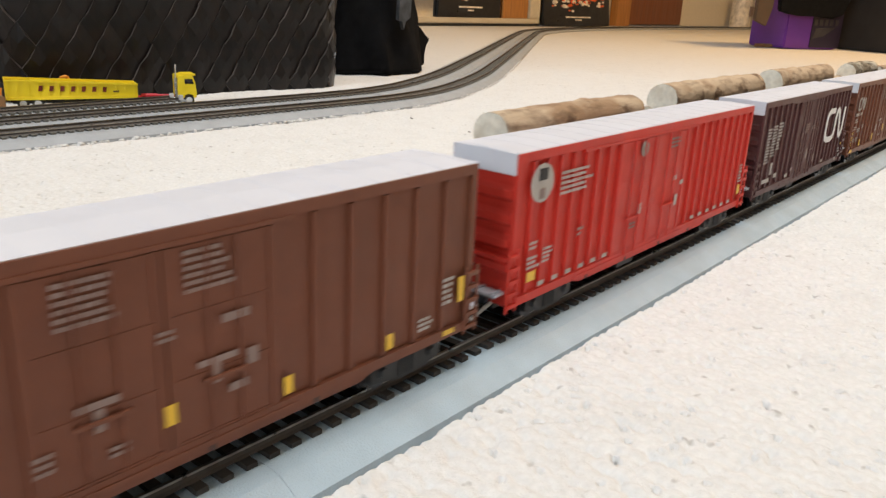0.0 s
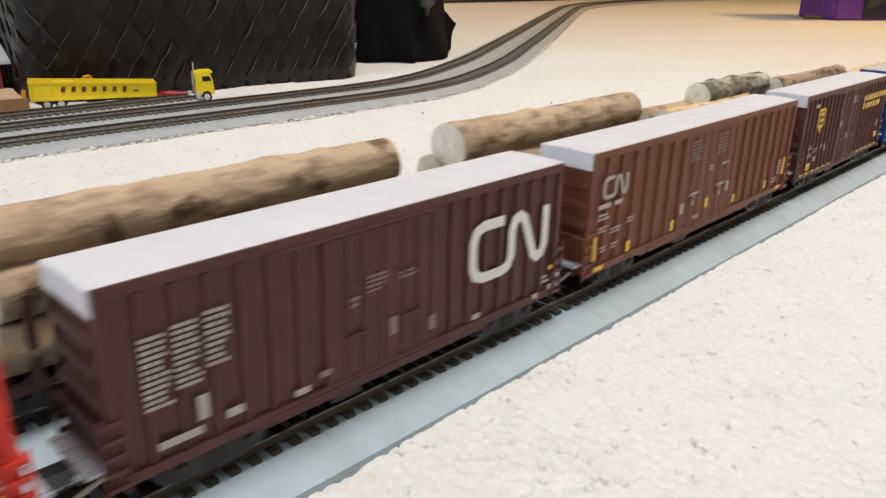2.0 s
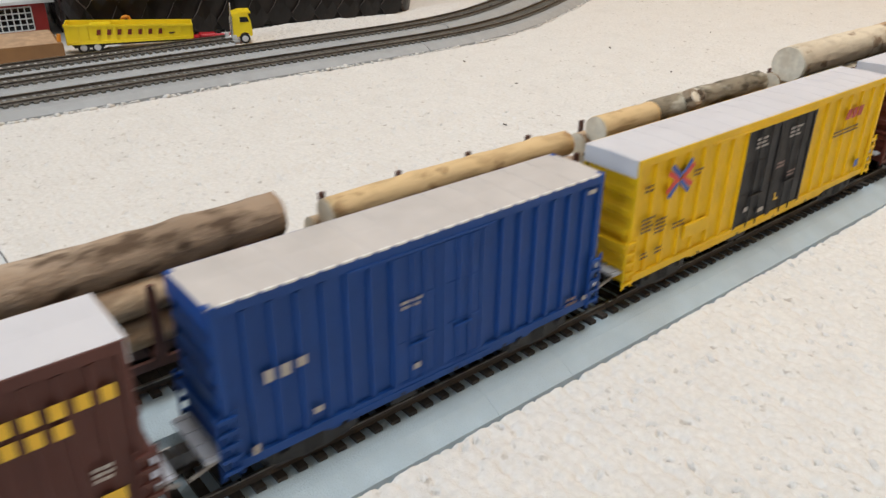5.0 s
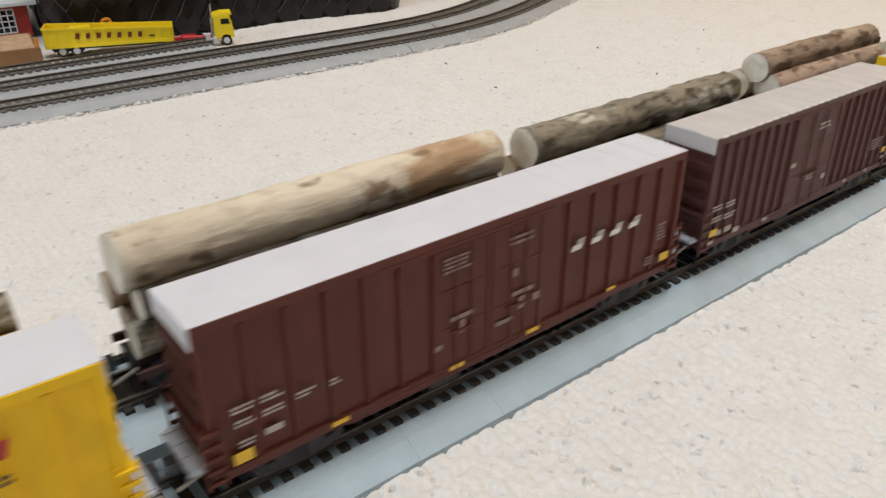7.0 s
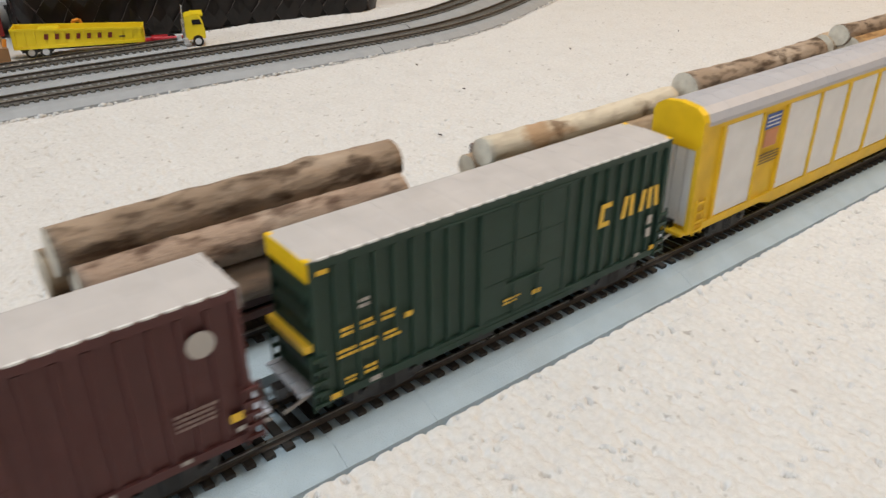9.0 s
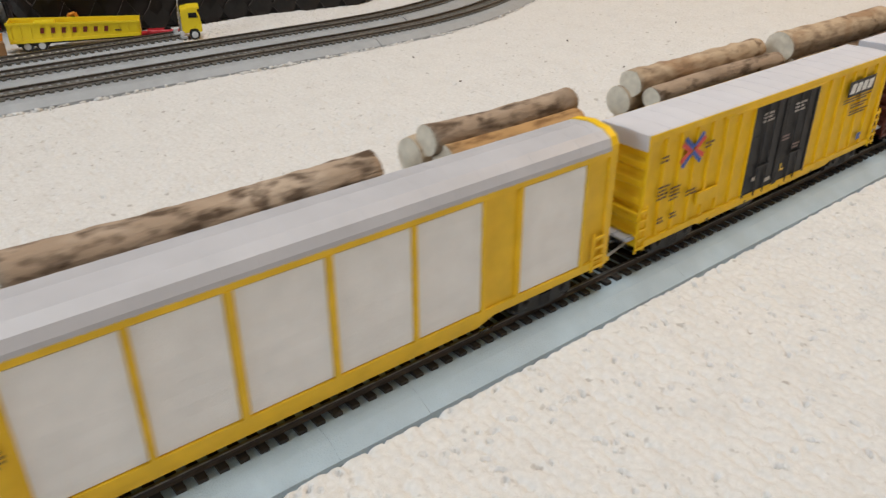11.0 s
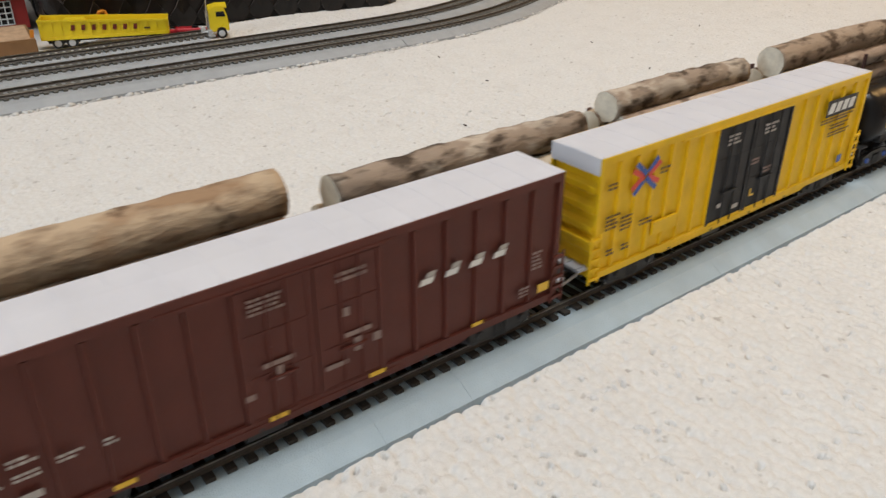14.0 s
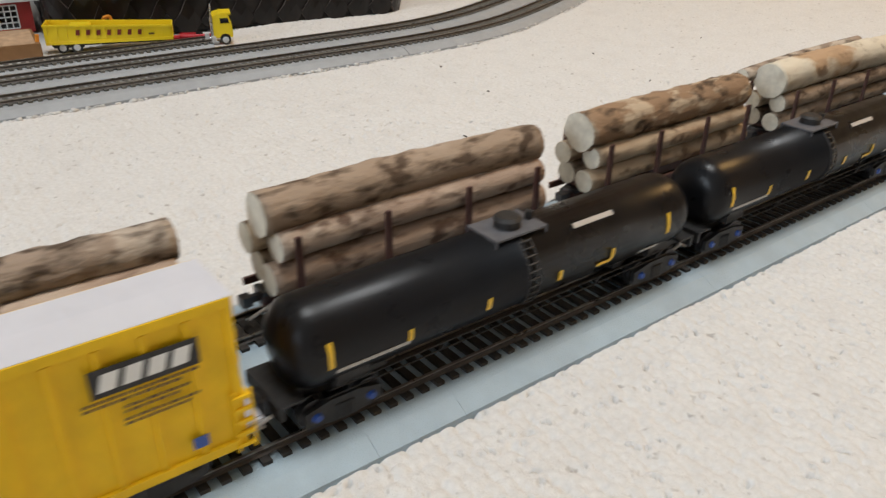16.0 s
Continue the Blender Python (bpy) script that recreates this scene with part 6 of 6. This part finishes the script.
# ---- far wall ----
def far_wall():
    M_FRAME = mat("pale_painted_frame", (0.62, 0.55, 0.42), 0.5, var=0.05)
    M_OAK = mat("orange_oak", (0.42, 0.18, 0.045), 0.45, var=0.15, scale=12, stretch=(8, 8, 0.6))
    M_DOOR = mat("red_brown_door", (0.20, 0.065, 0.022), 0.45, var=0.15, scale=10, stretch=(6, 6, 0.5))
    M_POSTER = mat("black_poster_print", (0.012, 0.012, 0.014), 0.35, var=0.3)
    M_FLAME = mat("red_orange_print", (0.75, 0.13, 0.03), 0.4, var=0.3, scale=30)
    M_PALE = mat("pale_print", (0.75, 0.68, 0.58), 0.4, var=0.3, scale=30)
    M_MIRROR = mat("mirror_silver", (0.9, 0.9, 0.9), 0.02, metal=1.0, var=0.0)
    ob = thing("wall_mirror", "tall mirror in a pale frame standing against the wall", "mirror", at=pose(1.60, 2.085, 0, 0, 0, 0))
    for name, a in (("bottom_rail", (0, 1.49, -0.03, 0.0, 0.010, 0.034)), ("side_rail", (0, 0.05, -0.03, 0.0, 0.034, 0.96)), ("side_rail", (1.40, 1.49, -0.03, 0.0, 0.034, 0.96)), ("top_rail", (0, 1.49, -0.03, 0.0, 0.96, 1.0))):
        bm = bmesh.new()
        box(bm, *a)
        part(name, bm, M_FRAME, ob, bevel=0.004)
    bm = bmesh.new()
    box(bm, 0.05, 1.40, -0.012, -0.004, 0.034, 0.96)
    part("mirror_glass", bm, M_MIRROR, ob, "clear mirror glass")
    bm = bmesh.new()
    box(bm, 0, 1.49, -0.028, 0.0, 0.0, 0.010)
    part("foot_strip", bm, M_TYRE, ob)

    def poster(name, label, x, y, w, h, lean, z=0.002):
        o = thing(name, label, "poster", at=pose(x, y, z, -lean, 0, 0))
        bm2 = bmesh.new()
        box(bm2, 0, w, -0.006, 0.006, 0, h)
        part("board", bm2, M_POSTER, o, bevel=0.002)
        rnd = random.Random(7)
        for i in range(60):
            u, v = rnd.uniform(0.12, 0.92), rnd.gauss(0.118, 0.020)
            m = M_FLAME if rnd.random() < 0.45 else M_PALE
            r = rnd.uniform(0.004, 0.017)
            bm2 = bmesh.new()
            k = 7
            prism(bm2, [(u * w + r * 1.7 * rnd.uniform(0.5, 1) * math.cos(6.283 * q / k), v + r * 0.75 * rnd.uniform(0.5, 1) * math.sin(6.283 * q / k)) for q in range(k)], -0.0068 - 0.0001 * i, -0.0058)
            part("print_patch", bm2, m, o)
        for zz, ww, hh in ((0.040, 0.38, 0.007), (0.027, 0.10, 0.006)):
            bm2 = bmesh.new()
            prism(bm2, [(w * 0.5 - w * ww / 2, zz), (w * 0.5 + w * ww / 2, zz), (w * 0.5 + w * ww / 2, zz + hh), (w * 0.5 - w * ww / 2, zz + hh)], -0.0066, -0.0058)
            part("print_line", bm2, M_PALE, o)
        return o

    poster("poster", "black poster with a fiery red print leaning on the wall", 3.10, 2.04, 0.66, 0.85, 7)
    # this poster and the oak board stand in for reflections in the mirror
    poster("poster", "black poster with red print, standing in for a mirror reflection", 2.32, 2.0635, 0.44, 0.80, 0.3, 0.035)
    bm = bmesh.new()
    box(bm, 2.785, 2.985, 2.058, 2.070, 0.0345, 0.78)
    tagged(part("oak_board", bm, M_OAK, bevel=0.002), "orange oak board standing in for a mirror reflection", "board")
    for nm, lab, a, m in (("door_post", "orange oak door post", (3.98, 4.14, 2.11, 2.155, 0, 2.05), M_OAK),):
        bm = bmesh.new()
        box(bm, *a)
        tagged(part(nm, bm, m), "orange oak door post against the wall", "door post", kind="structure")
    d = thing("door_1", "red-brown wooden door, closed", "door", kind="structure", at=pose(4.14, 2.125, 0))
    bm = bmesh.new()
    box(bm, 0.003, 0.76, 0, 0.034, 0.008, 2.03)
    part("door_leaf", bm, M_DOOR, d, bevel=0.003)
    bm = bmesh.new()
    tube(bm, (0.70, -0.04, 1.0), (0.70, 0.0, 1.0), 0.022, seg=14)
    part("door_knob", bm, M_CHROME, d)
    d = thing("door_2", "cream panel door, closed", "door", kind="structure", at=pose(4.905, 2.130, 0))
    bm = bmesh.new()
    box(bm, 0.0, 1.05, 0, 0.028, 0.0, 2.03)
    part("door_leaf", bm, mat("cream_door_paint", (0.80, 0.73, 0.60), 0.5, var=0.04), d, bevel=0.003)
    o = thing("white_bottle", "white plastic bottle with a grey label by the wall", "bottle", at=pose(5.70, 2.02, 0))
    bm = bmesh.new()
    tube(bm, (0, 0, 0), (0, 0, 0.20), 0.075, 0.07, seg=20)
    tube(bm, (0, 0, 0.20), (0, 0, 0.26), 0.07, 0.025, seg=20)
    part("bottle_body", bm, M_PALE, o)
    bm = bmesh.new()
    box(bm, -0.03, 0.03, -0.079, -0.07, 0.08, 0.15)
    part("label", bm, M_FADED, o)


def jug_corner():
    M_PURPLE = mat("purple_jug_plastic", (0.135, 0.032, 0.27), 0.35, var=0.08, scale=20)
    M_NAVY = mat("dark_label", (0.018, 0.012, 0.03), 0.4, var=0.3, scale=20)
    M_TAN = mat("tan_label_patch", (0.055, 0.048, 0.045), 0.5, var=0.3, scale=30)
    M_FLAPC = mat("brown_card_flap", (0.085, 0.052, 0.03), 0.8, var=0.15, scale=20)
    M_DARKBOX = mat("dark_grey_card", (0.022, 0.018, 0.016), 0.7, var=0.2, scale=15)
    o = thing("detergent_jug", "purple plastic jug with a dark label", "jug", at=pose(2.67, 0.875, 0, 0, 0, -28))
    bm = bmesh.new()
    prism(bm, [(0, 0.004), (0.008, 0), (0.240, 0), (0.248, 0.004), (0.248, 0.20), (0.22, 0.255), (0.18, 0.285), (0.06, 0.285), (0.0, 0.23)], -0.17, 0.0)
    body = part("jug_body", bm, M_PURPLE, o, bevel=0.012)
    bm = bmesh.new()
    box(bm, 0.112, 0.2495, -0.1722, -0.1702, 0.006, 0.21)
    box(bm, 0.2475, 0.2495, -0.1702, -0.02, 0.006, 0.21)
    part("label", bm, M_NAVY, body)
    bm = bmesh.new()
    prism(bm, [(0.12, 0.035), (0.17, 0.045), (0.22, 0.075), (0.13, 0.070)], -0.1735, -0.1722)
    part("label_patch", bm, M_TAN, body)
    for i in range(5):
        bm = bmesh.new()
        x = 0.118 + i * 0.024
        box(bm, x, x + 0.015, -0.1735, -0.1722, 0.080, 0.100)
        part("label_bar", bm, M_TAN, body)
    bm = bmesh.new()
    tube(bm, (0.12, -0.085, 0.28), (0.12, -0.085, 0.33), 0.035, seg=20)
    part("cap", bm, M_NAVY, body)
    # cardboard box beside it with a hanging flap
    o = thing("cardboard_box", "dark cardboard box with a brown flap hanging down", "box", at=pose(2.95, 0.66, 0, 0, 0, -28))
    bm = bmesh.new()
    box(bm, 0.0, 0.45, -0.30, 0.0, 0.0, 0.30)
    part("box_body", bm, M_DARKBOX, o, bevel=0.003)
    o2 = thing("shelf_cloth", "black cloth draped over the jug", "cloth", at=pose(2.594, 0.915, 0.010, 0, 0, -28))
    bm = bmesh.new()
    prism(bm, [(0.02, 0.112), (0.06, 0.104), (0.12, 0.098), (0.19, 0.103), (0.26, 0.094), (0.31, 0.108), (0.40, 0.345), (-0.01, 0.345)], -0.196, -0.178)
    prism(bm, [(-0.01, 0.335), (0.33, 0.335), (0.33, 0.345), (-0.01, 0.345)], -0.178, 0.02)
    part("drape", bm, M_CLOTH, o2, bevel=0.004)
    bm = bmesh.new()
    prism(bm, [(-0.090, 0.345), (-0.098, 0.080), (-0.076, 0.072), (-0.048, 0.062), (-0.034, 0.115), (-0.010, 0.345)], -0.215, -0.200)
    part("card_flap", bm, M_FLAPC, o2, "brown cardboard flap", bevel=0.002)
    o = thing("wooden_stick", "short dark wooden stick lying on the carpet", "stick", at=pose(2.56, 0.81, 0.006, 0, 0, -30))
    bm = bmesh.new()
    tube(bm, (0, 0, 0), (0.09, 0, 0), 0.006, seg=8)
    part("stick_body", bm, M_CARD, o)


build_front_train()
build_log_train()
basket()
cloth_bag()
dump_truck()
toy_digger()
toy_barn()
brown_crate()
far_wall()
jug_corner()
small_bits()
build_fringes()
build_tracks()
motions()
